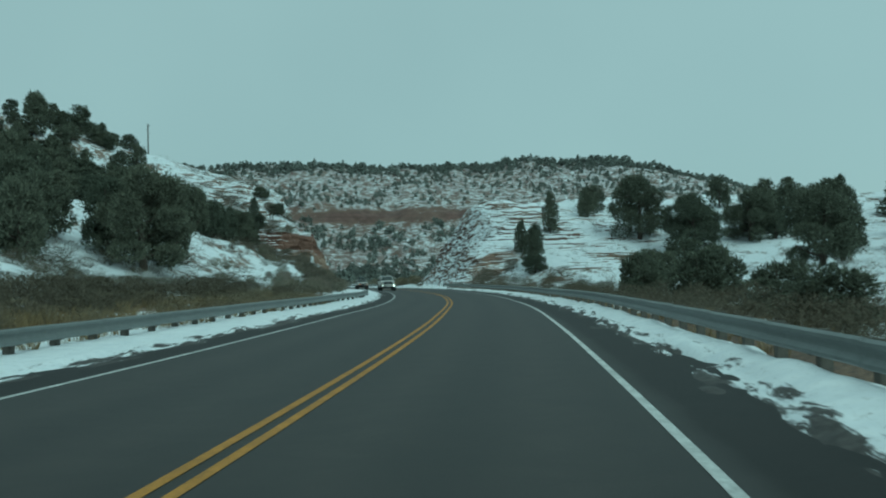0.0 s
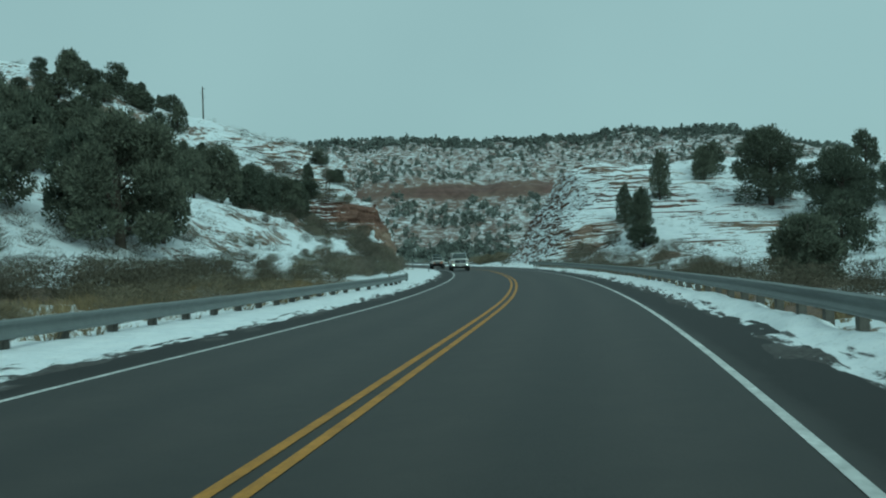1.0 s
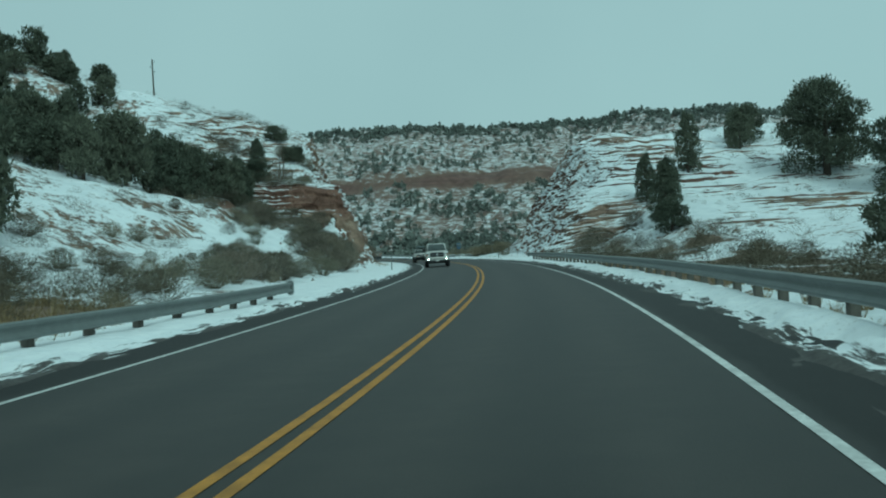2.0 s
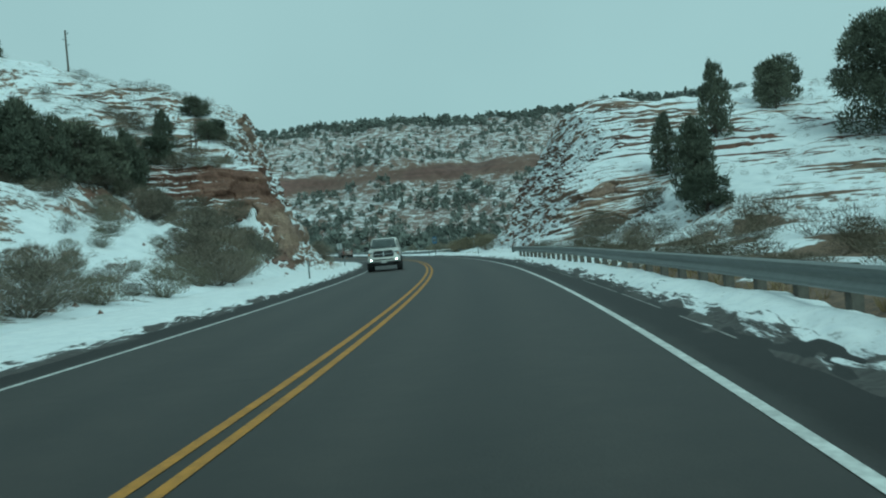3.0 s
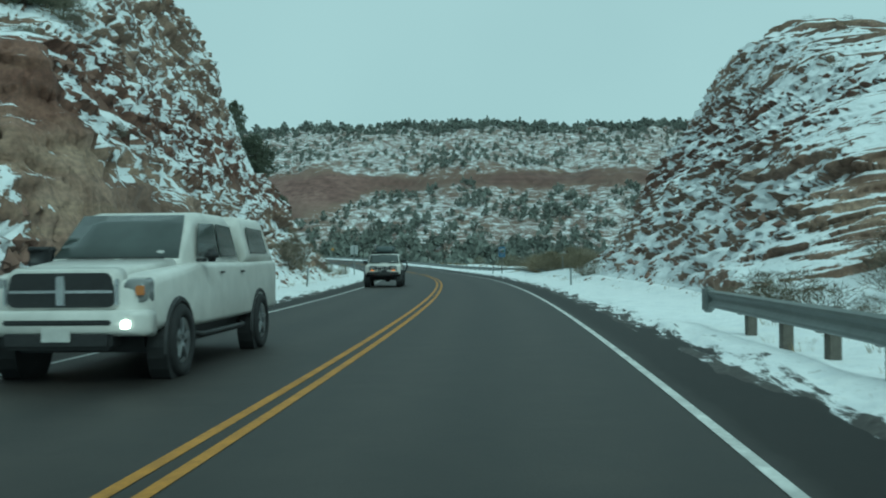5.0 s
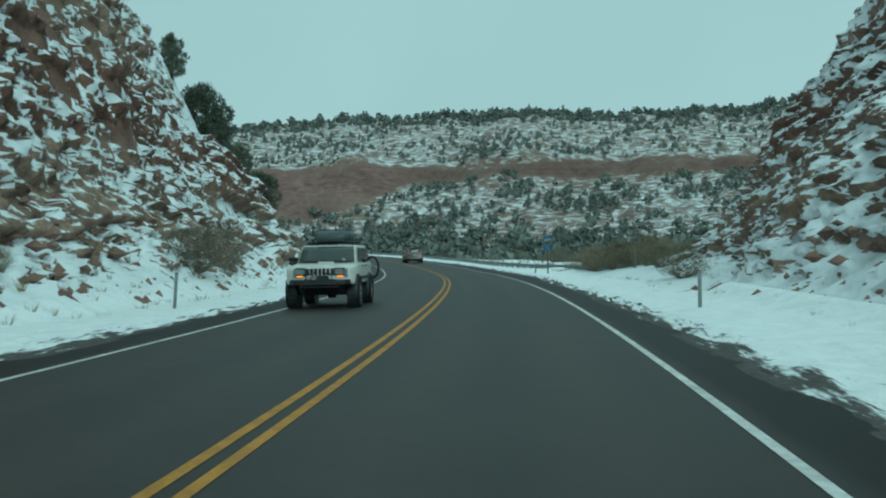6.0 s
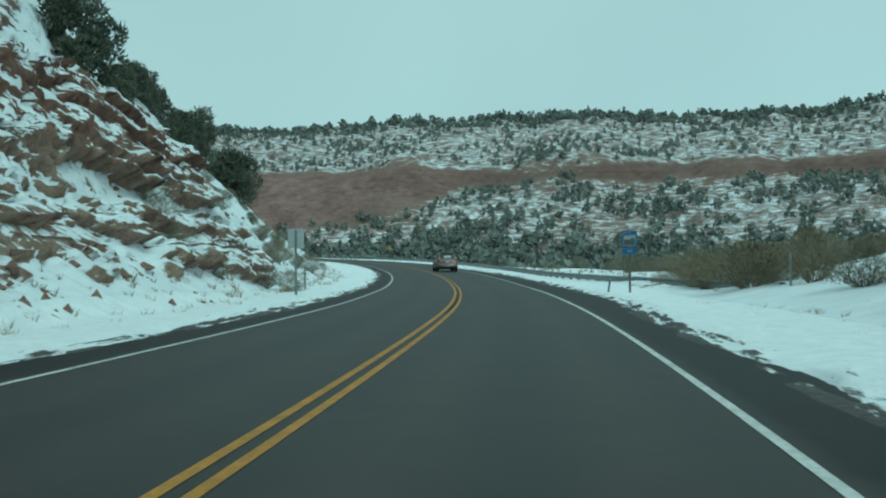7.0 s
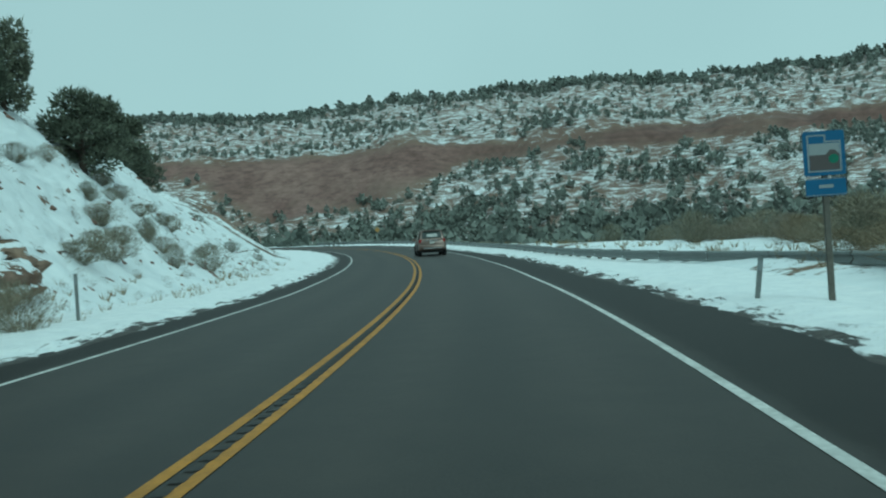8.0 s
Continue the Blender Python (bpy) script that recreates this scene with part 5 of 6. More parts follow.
def crown_arrays(kind, count):
    """Needle sprays of a crown in a unit tree: height 1, width 1."""
    lobes = []
    if kind == "cone":
        for k in range(15):
            h = 0.12 + 0.8 * k / 14
            r = 0.50 * math.sqrt(max(0.06, 1 - ((h - 0.36) / 0.60) ** 2)) * RNG.uniform(0.8, 1.1)
            a = k * 2.4 + RNG.uniform(-0.5, 0.5)
            lobes.append((math.cos(a) * r * 0.6, math.sin(a) * r * 0.6, h, r * 0.55, RNG.uniform(0.09, 0.14)))
        lobes.append((0.03, 0.02, 0.92, 0.09, 0.08))
    else:
        for k in range(17):
            a, h = k * 2.4 + RNG.uniform(-0.4, 0.4), 0.13 + 0.7 * ((k * 5) % 17) / 16
            r = 0.34 * math.sqrt(max(0.12, 1 - ((h - 0.4) / 0.52) ** 2))
            lobes.append((math.cos(a) * r, math.sin(a) * r, h, RNG.uniform(0.13, 0.22), RNG.uniform(0.10, 0.17)))
        lobes.append((0.0, 0.0, 0.8, 0.2, 0.16))
        lobes.append((0.0, 0.0, 0.45, 0.3, 0.2))
    lobes = np.array(lobes)
    pick = RNG.randint(0, len(lobes), count)
    out = RNG.normal(size=(count, 3))
    out /= np.linalg.norm(out, axis=1)[:, None]
    reach = RNG.uniform(0.55, 1.05, count)[:, None]
    lump = 1 + 0.25 * np.sin(out[:, :1] * 7 + pick[:, None]) * np.cos(out[:, 1:2] * 6)
    at = lobes[pick, :3] + out * reach * lump * np.stack([lobes[pick, 3], lobes[pick, 3], lobes[pick, 4]], 1)
    way = out + np.array([0, 0, 0.55]) + RNG.normal(size=(count, 3)) * 0.5
    fat = 1.35 * (5000 / count) ** 0.45
    return blades(at, way, RNG.uniform(0.03, 0.07, count) * fat, RNG.uniform(0.006, 0.016, count) * fat)


def tree_kind(kind, seed, count):
    """The shared meshes of one kind of tree: trunk with limbs, and crown."""
    bm = bmesh.new()
    lean = RNG.uniform(-0.04, 0.04, 2)
    trunk = [(0, 0, -0.06), (lean[0] * 0.3, lean[1] * 0.3, 0.15), (lean[0], lean[1], 0.45), (lean[0] * 1.4, lean[1] * 1.4, 0.85)]
    tube(trunk, [0.05, 0.038, 0.026, 0.006], 8, bm)
    for k in range(9):
        a, h = k * 2.4 + seed, 0.12 + 0.06 * k
        r = 0.36 - 0.02 * k
        tube([(lean[0] * h * 2, lean[1] * h * 2, h), (math.cos(a) * r * 0.5, math.sin(a) * r * 0.5, h + 0.05), (math.cos(a) * r, math.sin(a) * r, h + 0.14)], [0.02, 0.012, 0.004], 5, bm)
    co, faces = crown_arrays(kind, count)
    return bm, co, faces


def tree(name, kind, seed, count, label):
    top = thing(name, label, "tree")
    bm, co, faces = tree_kind(kind, seed, count)
    part("trunk", bm, BARK, top, "grey shaggy trunk with limbs", True)
    crown = surface("crown", co, faces, NEEDLES)
    crown.parent = top
    return top


ROUND_LABEL, CONE_LABEL = "dark green rounded pinyon pine on snowy ground", "dark green pointed juniper on snowy ground"
TREES = {"round": [tree("pinyon_tree", "round", k, 6600, ROUND_LABEL) for k in range(3)],
         "cone": [tree("juniper_tree", "cone", k, 6000, CONE_LABEL) for k in range(3)],
         "large_round": [tree("pinyon_tree", "round", k, 30000, ROUND_LABEL) for k in range(3)],
         "small_round": [tree("pinyon_tree", "round", k, 2500, ROUND_LABEL) for k in range(3)],
         "small_cone": [tree("juniper_tree", "cone", k, 2300, CONE_LABEL) for k in range(3)]}
used = set()


def plant(kind, x, y, h, w, n=None):
    """Stands a tree on the land."""
    kind = "large_round" if kind == "round" and h * w > 40 else kind
    n = len(used) if n is None else n
    first = TREES[kind][n % 3]
    z = float(land(np.array([x]), np.array([y]))[0])
    m = Matrix.LocRotScale((x, y, z - 0.15), Euler((0, 0, n * 1.9)), None)
    ob = first if first.name not in used else copy_thing(first, m)
    ob.matrix_basis = Matrix.LocRotScale((x, y, z - 0.15), Euler((0, 0, n * 1.9)), (w, w, h))
    used.add(ob.name)
    return ob


# the hill on the left, as the road nears it: place, height, width
for x, y, h, w in ((-20.0, 92.5, 9.4, 8.6), (-23.6, 94, 7.0, 4.6), (-19.2, 98, 8.6, 4.2), (-25.4, 79, 6.4, 4.2), (-33, 106, 4.0, 4.0), (-29, 92, 6.2, 6.0), (-33.5, 97, 6.0, 5.5), (-27.5, 84, 4.6, 4.6),
                   (-45, 143, 5.6, 4.8), (-50.5, 142, 4.2, 4.8), (-55, 141, 4.6, 4.8), (-61, 146, 5.2, 5), (-28, 84, 5.5, 5), (-42, 144, 4.6, 3.8)):
    plant("round", x, y, h, w)
for x, y, h, w in ((-20.4, 144.8, 5.0, 2.6), (-21.6, 155.5, 3.5, 2.0), (-38.2, 147, 3.6, 2.9), (-51.4, 183, 4.6, 3.4)):
    plant("cone", x, y, h, w)
# on the shoulder of the cut, and along its top
for x, y, h, w in ((-25.7, 123.5, 5.3, 3.1), (-24.3, 127.8, 6.3, 4.2), (-23.3, 134.5, 5.3, 3.9), (-21.2, 134.7, 5.0, 2.8), (-19.2, 159.7, 1.9, 2.1), (-20.5, 141, 4.6, 3.6), (-20.6, 146.2, 3.0, 2.4), (-22.3, 166.2, 2.2, 2.9), (-18.6, 160.4, 2.0, 1.8), (-21.8, 148.3, 1.5, 1.5), (-23.6, 146.8, 1.9, 1.9),
                   (-20.6, 137.6, 4.2, 3.8), (-19.8, 143.2, 2.6, 2.4), (-22.5, 131.3, 5.0, 4.2), (-20.2, 150.2, 2.6, 2.8)):
    plant("round", x, y, h, w)
for x, y, h, w in ((-34.9, 231.5, 3.9, 4.2), (-34.3, 226, 3.8, 2.6), (-29.6, 212, 2.0, 2.2), (-28.4, 208.8, 1.9, 1.8)):
    plant("round", x, y, h, w)
# behind the guardrail on the right, and on the snow hill
for x, y, h, w in ((33, 177, 4.8, 4.8), (37, 157, 10.4, 8.8), (28.5, 109, 4.6, 5.8), (21.5, 63, 3.6, 3.6), (42.5, 146, 8.4, 8.6), (55, 157, 6.2, 5.6), (45, 154, 5.6, 5.4), (21.5, 81, 4.0, 3.4), (19.3, 141, 2.8, 3.4), (25, 96, 3.6, 4.4), (35, 121, 5.2, 5.6), (50, 118.4, 9.8, 9.0), (52, 150.6, 7.6, 8.0), (20.4, 46, 2.6, 3.2), (24.5, 70, 4.2, 4.0), (17.5, 33, 2.2, 2.6)):
    plant("round", x, y, h, w)
for x, y, h, w in ((23.6, 159.6, 6.2, 2.8), (19.3, 144.5, 5.3, 3.0), (18.5, 153, 4.6, 2.2), (20.3, 151.3, 4.4, 2.8), (31, 170, 4.4, 3.2)):
    plant("cone", x, y, h, w)
# along the top of the cut and past it
for x, y, h, w in ((-25.5, 202, 4.0, 3.4), (-42.5, 245, 3.4, 4.2), (-46, 252, 3.2, 3.8)):
    plant("round", x, y, h, w)
for x, y, h, w in ((-25.6, 198, 2.5, 1.8), (-31.7, 217.5, 2.7, 2.0), (-32.6, 221, 3.2, 2.4), (-33.7, 224, 2.8, 2.2), (-30.9, 214.6, 2.3, 1.9)):
    plant("cone", x, y, h, w)
# a belt of trees behind the snow bank
for n in range(12):
    plant("cone" if n % 5 == 0 else "round", RNG.uniform(-37, -25.5), RNG.uniform(118, 142), RNG.uniform(3.6, 6.0), RNG.uniform(2.6, 3.2) if n % 5 == 0 else RNG.uniform(3.4, 5.2))
for n in range(22):
    plant("small_cone" if n % 4 == 0 else "small_round", RNG.uniform(-63, -40), RNG.uniform(144, 172), RNG.uniform(2.2, 3.8), RNG.uniform(2.2, 3.4))
# loose woodland over both hills
for n in range(26):
    plant("small_cone" if n % 4 == 0 else "small_round", RNG.uniform(-76, -48), RNG.uniform(150, 186), RNG.uniform(2.8, 5.0), RNG.uniform(2.8, 4.4))
for n in range(16):
    plant("small_cone" if n % 4 == 0 else "small_round", RNG.uniform(54, 88), RNG.uniform(128, 190), RNG.uniform(3.2, 6.0), RNG.uniform(3.2, 5.0))
for n in range(24):
    plant("small_cone" if n % 4 == 0 else "small_round", RNG.uniform(-70, -42), RNG.uniform(126, 152), RNG.uniform(3.4, 5.8), RNG.uniform(3.2, 5.0))
for n in range(64):
    x, y = RNG.uniform(-84, -34), RNG.uniform(42, 138)
    plant("small_round" if n % 3 else "small_cone", x, y, RNG.uniform(3.4, 6.2), RNG.uniform(3.2, 5.2) if n % 3 else RNG.uniform(2.4, 3.4))
for n in range(26):
    x, y = RNG.uniform(-62, -29), RNG.uniform(112, 150)
    plant("small_cone" if n % 4 == 0 else "small_round", x, y, RNG.uniform(2.6, 4.2), RNG.uniform(2.4, 3.8))
for n in range(26):
    plant("small_cone" if n % 4 == 0 else "small_round", RNG.uniform(-92, -53), RNG.uniform(138, 200), RNG.uniform(2.6, 4.4), RNG.uniform(2.4, 4.0))
for n in range(58):
    x, y = RNG.uniform(26, 92), RNG.uniform(35, 185)
    if x < 62 and y > 138 or x < 46 or n % 3 == 1:
        continue
    plant("small_round" if n % 3 else "small_cone", x, y, RNG.uniform(3.0, 6.0), RNG.uniform(3.2, 5.5) if n % 3 else RNG.uniform(2.4, 3.4))


for kind in TREES.values():
    for ob in kind:
        if ob.name not in used:
            for child in list(ob.children):
                bpy.data.objects.remove(child)
            bpy.data.objects.remove(ob)


def dead_tree(x, y, h):
    """Two bare grey stems with broken limbs."""
    snag = thing("dead_tree", "bare grey dead tree with broken limbs on snowy ledges", "tree", m=pose(x, y, float(land(np.array([x]), np.array([y]))[0]) - 0.1))
    for ox, lean in ((0.0, 0.05), (0.42, 0.02)):
        part("trunk", tube([(ox, 0, -0.2), (ox + lean, 0.05, h * 0.4), (ox + lean * 3, 0, h)], [0.07, 0.05, 0.012], 8), BARK, snag, smooth=True)
        for k in range(11):
            z0, a0 = h * (0.12 + 0.055 * k), k * 2.4 + ox * 5
            r = (1.5 - 0.12 * k) * RNG.uniform(0.5, 1.0)
            part("branch", tube([(ox + lean, 0, z0), (ox + math.cos(a0) * r * 0.6, math.sin(a0) * r * 0.6, z0 + 0.05), (ox + math.cos(a0) * r, math.sin(a0) * r, z0 + RNG.uniform(0.1, 0.4))], [0.035, 0.022, 0.008], 5), BARK, snag, smooth=True)


dead_tree(-19.2, 155.1, 3.2)


def shrub_arrays(stems, leaves, flare, fat=1.0):
    a = RNG.uniform(0, math.tau, stems)
    up = RNG.uniform(0.35, 1.0, stems)
    way = np.stack([np.cos(a) * flare, np.sin(a) * flare, up], 1)
    base = np.stack([np.cos(a), np.sin(a), 0 * a], 1) * RNG.uniform(0, 0.12, stems)[:, None]
    c1, f1 = blades(base, way, RNG.uniform(0.5, 0.95, stems), RNG.uniform(0.004, 0.009, stems))
    a = RNG.uniform(0, math.tau, leaves)
    h = RNG.uniform(0.12, 1.0, leaves)
    r = 0.5 * np.sqrt(np.clip(1 - (h - 0.45) ** 2 / 0.33, 0.03, 1)) * RNG.uniform(0.05, 1.12, leaves) ** 0.6 * (1 + 0.22 * np.sin(3 * a + 5 * h) + 0.12 * np.sin(7 * a - 3 * h))
    at = np.stack([np.cos(a) * r, np.sin(a) * r, h * 0.85], 1)
    c2, f2 = blades(at, RNG.normal(size=(leaves, 3)) * 0.8 + np.stack([np.cos(a) * r * 2, np.sin(a) * r * 2, 1.1 + 0 * a], 1), RNG.uniform(0.09, 0.24, leaves), RNG.uniform(0.003, 0.0065, leaves) * fat)
    return np.concatenate([c1, c2]), np.concatenate([f1, f2 + len(c1)])


SHRUB_SHAPES = [shrub_arrays(90, 1300 + 300 * (k > 1), 0.5 + 0.12 * k, 1.15) for k in range(4)]


def shrub(name, mat, label, n):
    co, faces = SHRUB_SHAPES[n]
    return tagged(surface(name, co, faces, mat), label, "shrub")


SHRUBS = [shrub("sagebrush", SAGE, "grey-brown leafless sagebrush in snow", 0), shrub("sagebrush", SAGE, "grey-brown leafless sagebrush in snow", 1), shrub("oak_brush", OAK_BRUSH, "dark brown bare oak brush", 2), shrub("oak_brush", OAK_BRUSH, "dark brown bare oak brush", 3), shrub("tan_shrub", TAN_BRUSH, "dense tan and olive shrub on a snow bank", 1), shrub("tan_shrub", TAN_BRUSH, "dense tan and olive shrub on a snow bank", 3)]
grown = set()


def bush(n, x, y, h, w):
    first = SHRUBS[n]
    z = float(land(np.array([x]), np.array([y]))[0])
    if first.name in grown:
        first = first.copy()
        scene.collection.objects.link(first)
    grown.add(first.name)
    first.matrix_basis = Matrix.LocRotScale((x, y, z - 0.05), Euler((0, 0, x * 3)), (w, w, h))


for s, d, h, w in ((92, -10.6, 1.4, 2.1), (95, -10.6, 1.6, 2.3), (97.5, -11.4, 1.7, 2.6), (99, -10.4, 1.5, 2.2), (90, -12.5, 1.3, 2.0), (101, -9.8, 1.6, 2.3), (104, -10.6, 1.5, 2.1), (99, -14, 0.9, 1.6), (110, -8.9, 1.2, 1.8), (117, -9.4, 0.9, 1.6), (121, -10.2, 1.6, 2.4), (124, -11.0, 1.6, 2.3), (127, -10.4, 1.4, 2.0), (118, -10.6, 1.2, 2.0), (121, -9.0, 1.5, 2.4), (123.5, -9.3, 1.5, 2.3), (127, -9.4, 1.3, 2.0), (118.5, -9.0, 1.5, 2.3), (131, -9.8, 1.1, 1.8), (135.5, -10.3, 1.6, 2.2), (138.5, -10.0, 1.5, 2.1), (141.5, -11.0, 1.2, 1.9), (144.5, -10.6, 0.9, 1.5), (127, -16, 1.0, 1.8), (143, -16.5, 1.0, 1.3), (133, -12.2, 1.5, 2.3), (139, -12.6, 1.5, 2.1), (147, -12.2, 1.5, 2.1)):
    p = on_road(s, d)
    bush(0 if h < 1.5 else 2, p[0], p[1], h, w)
for n in range(16):
    p = on_road(RNG.uniform(98, 142), -RNG.uniform(11, 24))
    h = RNG.uniform(0.7, 1.5)
    bush((0, 2, 3)[n % 3], p[0], p[1], h, h * RNG.uniform(1.1, 1.7))
for s, d, h, w in ((146.6, 12.8, 2.0, 2.6), (147, 16.6, 1.9, 2.0), (144, 11, 1.3, 2.2), (141, 11.5, 1.4, 2.4), (136, 13, 1.6, 2.4), (129, 11, 1.3, 2.2), (124, 13.6, 1.8, 2.6)):
    p = on_road(s, d)
    bush(3, p[0], p[1], h, w)
for lo, hi, near, far, count, small, large, kinds in ((98, 149, 9.6, 17, 32, 0.5, 1.1, (0, 0, 2)), (199, 268, 9.2, 17.5, 40, 0.35, 0.85, (0, 1)), (152, 195, 8.2, 10.5, 9, 0.4, 0.8, (0, 2))):
    for n in range(count):
        p = on_road(RNG.uniform(lo, hi), -RNG.uniform(near, far))
        h = RNG.uniform(small, large)
        bush(kinds[n % len(kinds)], p[0], p[1], h, h * RNG.uniform(1.0, 1.6))
for n, x, y, h, w in ((2, -14.3, 178.1, 1.8, 2.9), (3, -15.7, 183.5, 2.2, 2.0), (1, -19.9, 208.8, 1.2, 1.1), (0, -25.9, 218.8, 0.9, 1.8), (1, -26.9, 221.8, 1.2, 1.6), (0, -30.3, 229.1, 1.0, 1.0), (1, -29.7, 233.0, 1.4, 1.6), (0, -28.6, 228.4, 1.1, 0.9), (2, -22.7, 208.6, 1.3, 1.5), (1, -21.7, 209.9, 1.1, 1.5), (0, -21.0, 204.4, 0.7, 1.0)):
    bush(n, x, y, h, w)
for n in range(34):
    p = on_road(RNG.uniform(206, 244), -RNG.uniform(10.2, 14.2))
    h = RNG.uniform(0.5, 1.0)
    bush(n % 2, p[0], p[1], h, h * RNG.uniform(1.1, 1.5))
# tan and olive shrubs on the bank past the cut
for n, x, y, h, w in ((4, -2.7, 211.6, 1.5, 1.9), (5, -1.1, 205.1, 1.7, 2.4), (4, 1.6, 197.0, 1.2, 1.7), (5, 2.6, 187.3, 1.5, 1.8), (4, 0.8, 203.1, 2.0, 1.8), (5, -2.9, 213.4, 1.6, 2.2), (4, -1.2, 208.5, 1.9, 2.4), (5, -0.2, 206.5, 1.2, 2.2), (4, -4.4, 217.0, 0.8, 1.4), (5, -3.4, 216.1, 1.0, 1.5)):
    bush(n, x, y, h, w)
for n in range(34):
    p = on_road(RNG.uniform(205, 234), RNG.uniform(14, 24))
    h = RNG.uniform(0.7, 1.6)
    bush(4 + n % 2, p[0], p[1], h, h * RNG.uniform(1.1, 1.5))
for n in range(70):
    p = on_road(RNG.uniform(205, 262), RNG.uniform(11.5, 27))
    h = RNG.uniform(0.7, 1.7)
    bush((0, 1, 3)[n % 3], p[0], p[1], h, h * RNG.uniform(1.1, 1.7))


def joined(name, shapes, places, mat, label, category):
    """Many copies of a few shapes in one mesh; places: x, y, z, turn, width, height."""
    cos, faces, total = [], [], 0
    for n, (x, y, z, turn, w, h) in enumerate(places):
        co, f = shapes[n % len(shapes)]
        c, s_ = math.cos(turn), math.sin(turn)
        cos.append(np.stack([x + w * (c * co[:, 0] - s_ * co[:, 1]), y + w * (s_ * co[:, 0] + c * co[:, 1]), z + h * co[:, 2]], 1))
        faces.append(f + total)
        total += len(co)
    return tagged(surface(name, np.concatenate(cos), np.concatenate(faces), mat), label, category, kind="stuff")


def strewn(count, s0, s1, d0, d1, low, high, squat=1.3, clumped=False):
    s, d = RNG.uniform(s0, s1, count), RNG.uniform(d0, d1, count)
    if clumped:
        there = vnoise(s / 4.5, d / 3.5, 93) + RNG.uniform(-0.15, 0.15, count) > 0.42
        s, d, count = s[there], d[there], int(there.sum())
    p = on_road(s, d)
    z = land(p[:, 0], p[:, 1])
    h = RNG.uniform(low, high, count)
    return [(p[k, 0], p[k, 1], z[k] - 0.05, k * 1.7, h[k] * squat, h[k]) for k in range(count)]


LIGHT_SHRUBS = [shrub_arrays(40, 390, 0.5 + 0.15 * k, 1.5) for k in range(4)]
joined("low_brush", LIGHT_SHRUBS, strewn(340, -6, 80, -14, -8.4, 0.35, 0.9, 1.7, True), TAN_BRUSH, "low tan and olive brush and dead grass behind the guardrail", "brush")
joined("dry_brush", LIGHT_SHRUBS, strewn(330, -6, 64, -25, -12, 0.7, 1.7, 1.5, True) + strewn(90, 56, 100, -22, -9.5, 0.5, 1.2, 1.5) + strewn(150, 30, 95, -32, -14, 0.7, 1.5, 1.5), BRUSH, "dense dry olive-brown brush behind the guardrail", "brush")
joined("dark_brush", LIGHT_SHRUBS, strewn(330, 0, 150, 7.6, 11, 0.4, 1.0, 1.6, True) + strewn(330, 0, 150, 11, 21, 0.7, 1.7, 1.4, True), BRUSH, "dark leafless brush in the hollow behind the guardrail", "brush")
LOW_SCRUB = [shrub_arrays(20, 105, 0.6 + 0.15 * k, 2.2) for k in range(4)]
joined("hill_scrub", LOW_SCRUB, strewn(460, 203, 262, -17, -8.2, 0.1, 0.34, 1.4) + strewn(120, 92, 150, -26, -9, 0.3, 0.9, 1.5) + strewn(170, 15, 95, -46, -14, 0.5, 1.3, 1.4) + strewn(190, 60, 150, -70, -22, 0.4, 1.1) + strewn(180, 0, 140, 24, 62, 0.6, 1.6) + strewn(90, 158, 200, -26, -16.5, 0.5, 1.2) + strewn(160, 130, 195, 15, 60, 0.25, 0.7) + strewn(130, 150, 260, -60, -17, 0.4, 1.1) + strewn(150, 120, 200, -80, -28, 0.5, 1.3), OAK_BRUSH, "scattered low scrub on the snowy hills", "brush")

# dry grass by the rails
tuft = []
for k in range(3):
    a = RNG.uniform(0, math.tau, 26)
    tuft.append(blades(np.stack([np.cos(a), np.sin(a), 0 * a], 1) * 0.12, np.stack([np.cos(a) * 0.35, np.sin(a) * 0.35, 1 + 0 * a], 1), RNG.uniform(0.5, 1.0, 26), np.full(26, 0.02)))
joined("dry_grass", tuft, strewn(160, 150, 203, -9.5, -6.3, 0.12, 0.4) + strewn(90, 150, 200, 6.6, 8.6, 0.1, 0.3) + strewn(700, -5, 142, 6.1, 8.4, 0.2, 0.45) + strewn(1500, -5, 80, -13, -6.9, 0.25, 0.65) + strewn(120, 195, 262, -9.5, -6.5, 0.2, 0.5) + strewn(130, 205, 300, 9, 14, 0.2, 0.5),
       DRY_GRASS, "tan dry grass standing through snow", "grass")

# woods on the mesa
clump = []
for k in range(8):
    n = 34
    out = RNG.normal(size=(n, 3))
    out /= np.linalg.norm(out, axis=1)[:, None]
    lobe = np.array([[0.0, 0.0, 0.62], [0.16, 0.05, 0.42], [-0.13, 0.12, 0.38], [0.02, -0.16, 0.36]])[RNG.randint(0, 4, n)]
    at = lobe + out * np.array([0.2, 0.2, 0.24]) * RNG.uniform(0.4, 1, n)[:, None]
    clump.append(blades(at - 0.08 * out, out + np.array([0, 0, 0.3]) + RNG.normal(size=(n, 3)) * 0.6, RNG.uniform(0.14, 0.24, n), RNG.uniform(0.10, 0.155, n)))
COUNT = 23000
wx, wy = RNG.uniform(-520, 400, COUNT), RNG.uniform(370, 900, COUNT)
wz = land(wx, wy)
rim_z = 88.5 * (1 - 0.42 * ease(140, 330, wx))
on_rim, low = ease(-6, 0, wz - rim_z), 1 - ease(34, 42, wz)
groves = ease(-0.3, 0.22, fbm(wx / 46, wy / 30, 91, 3))
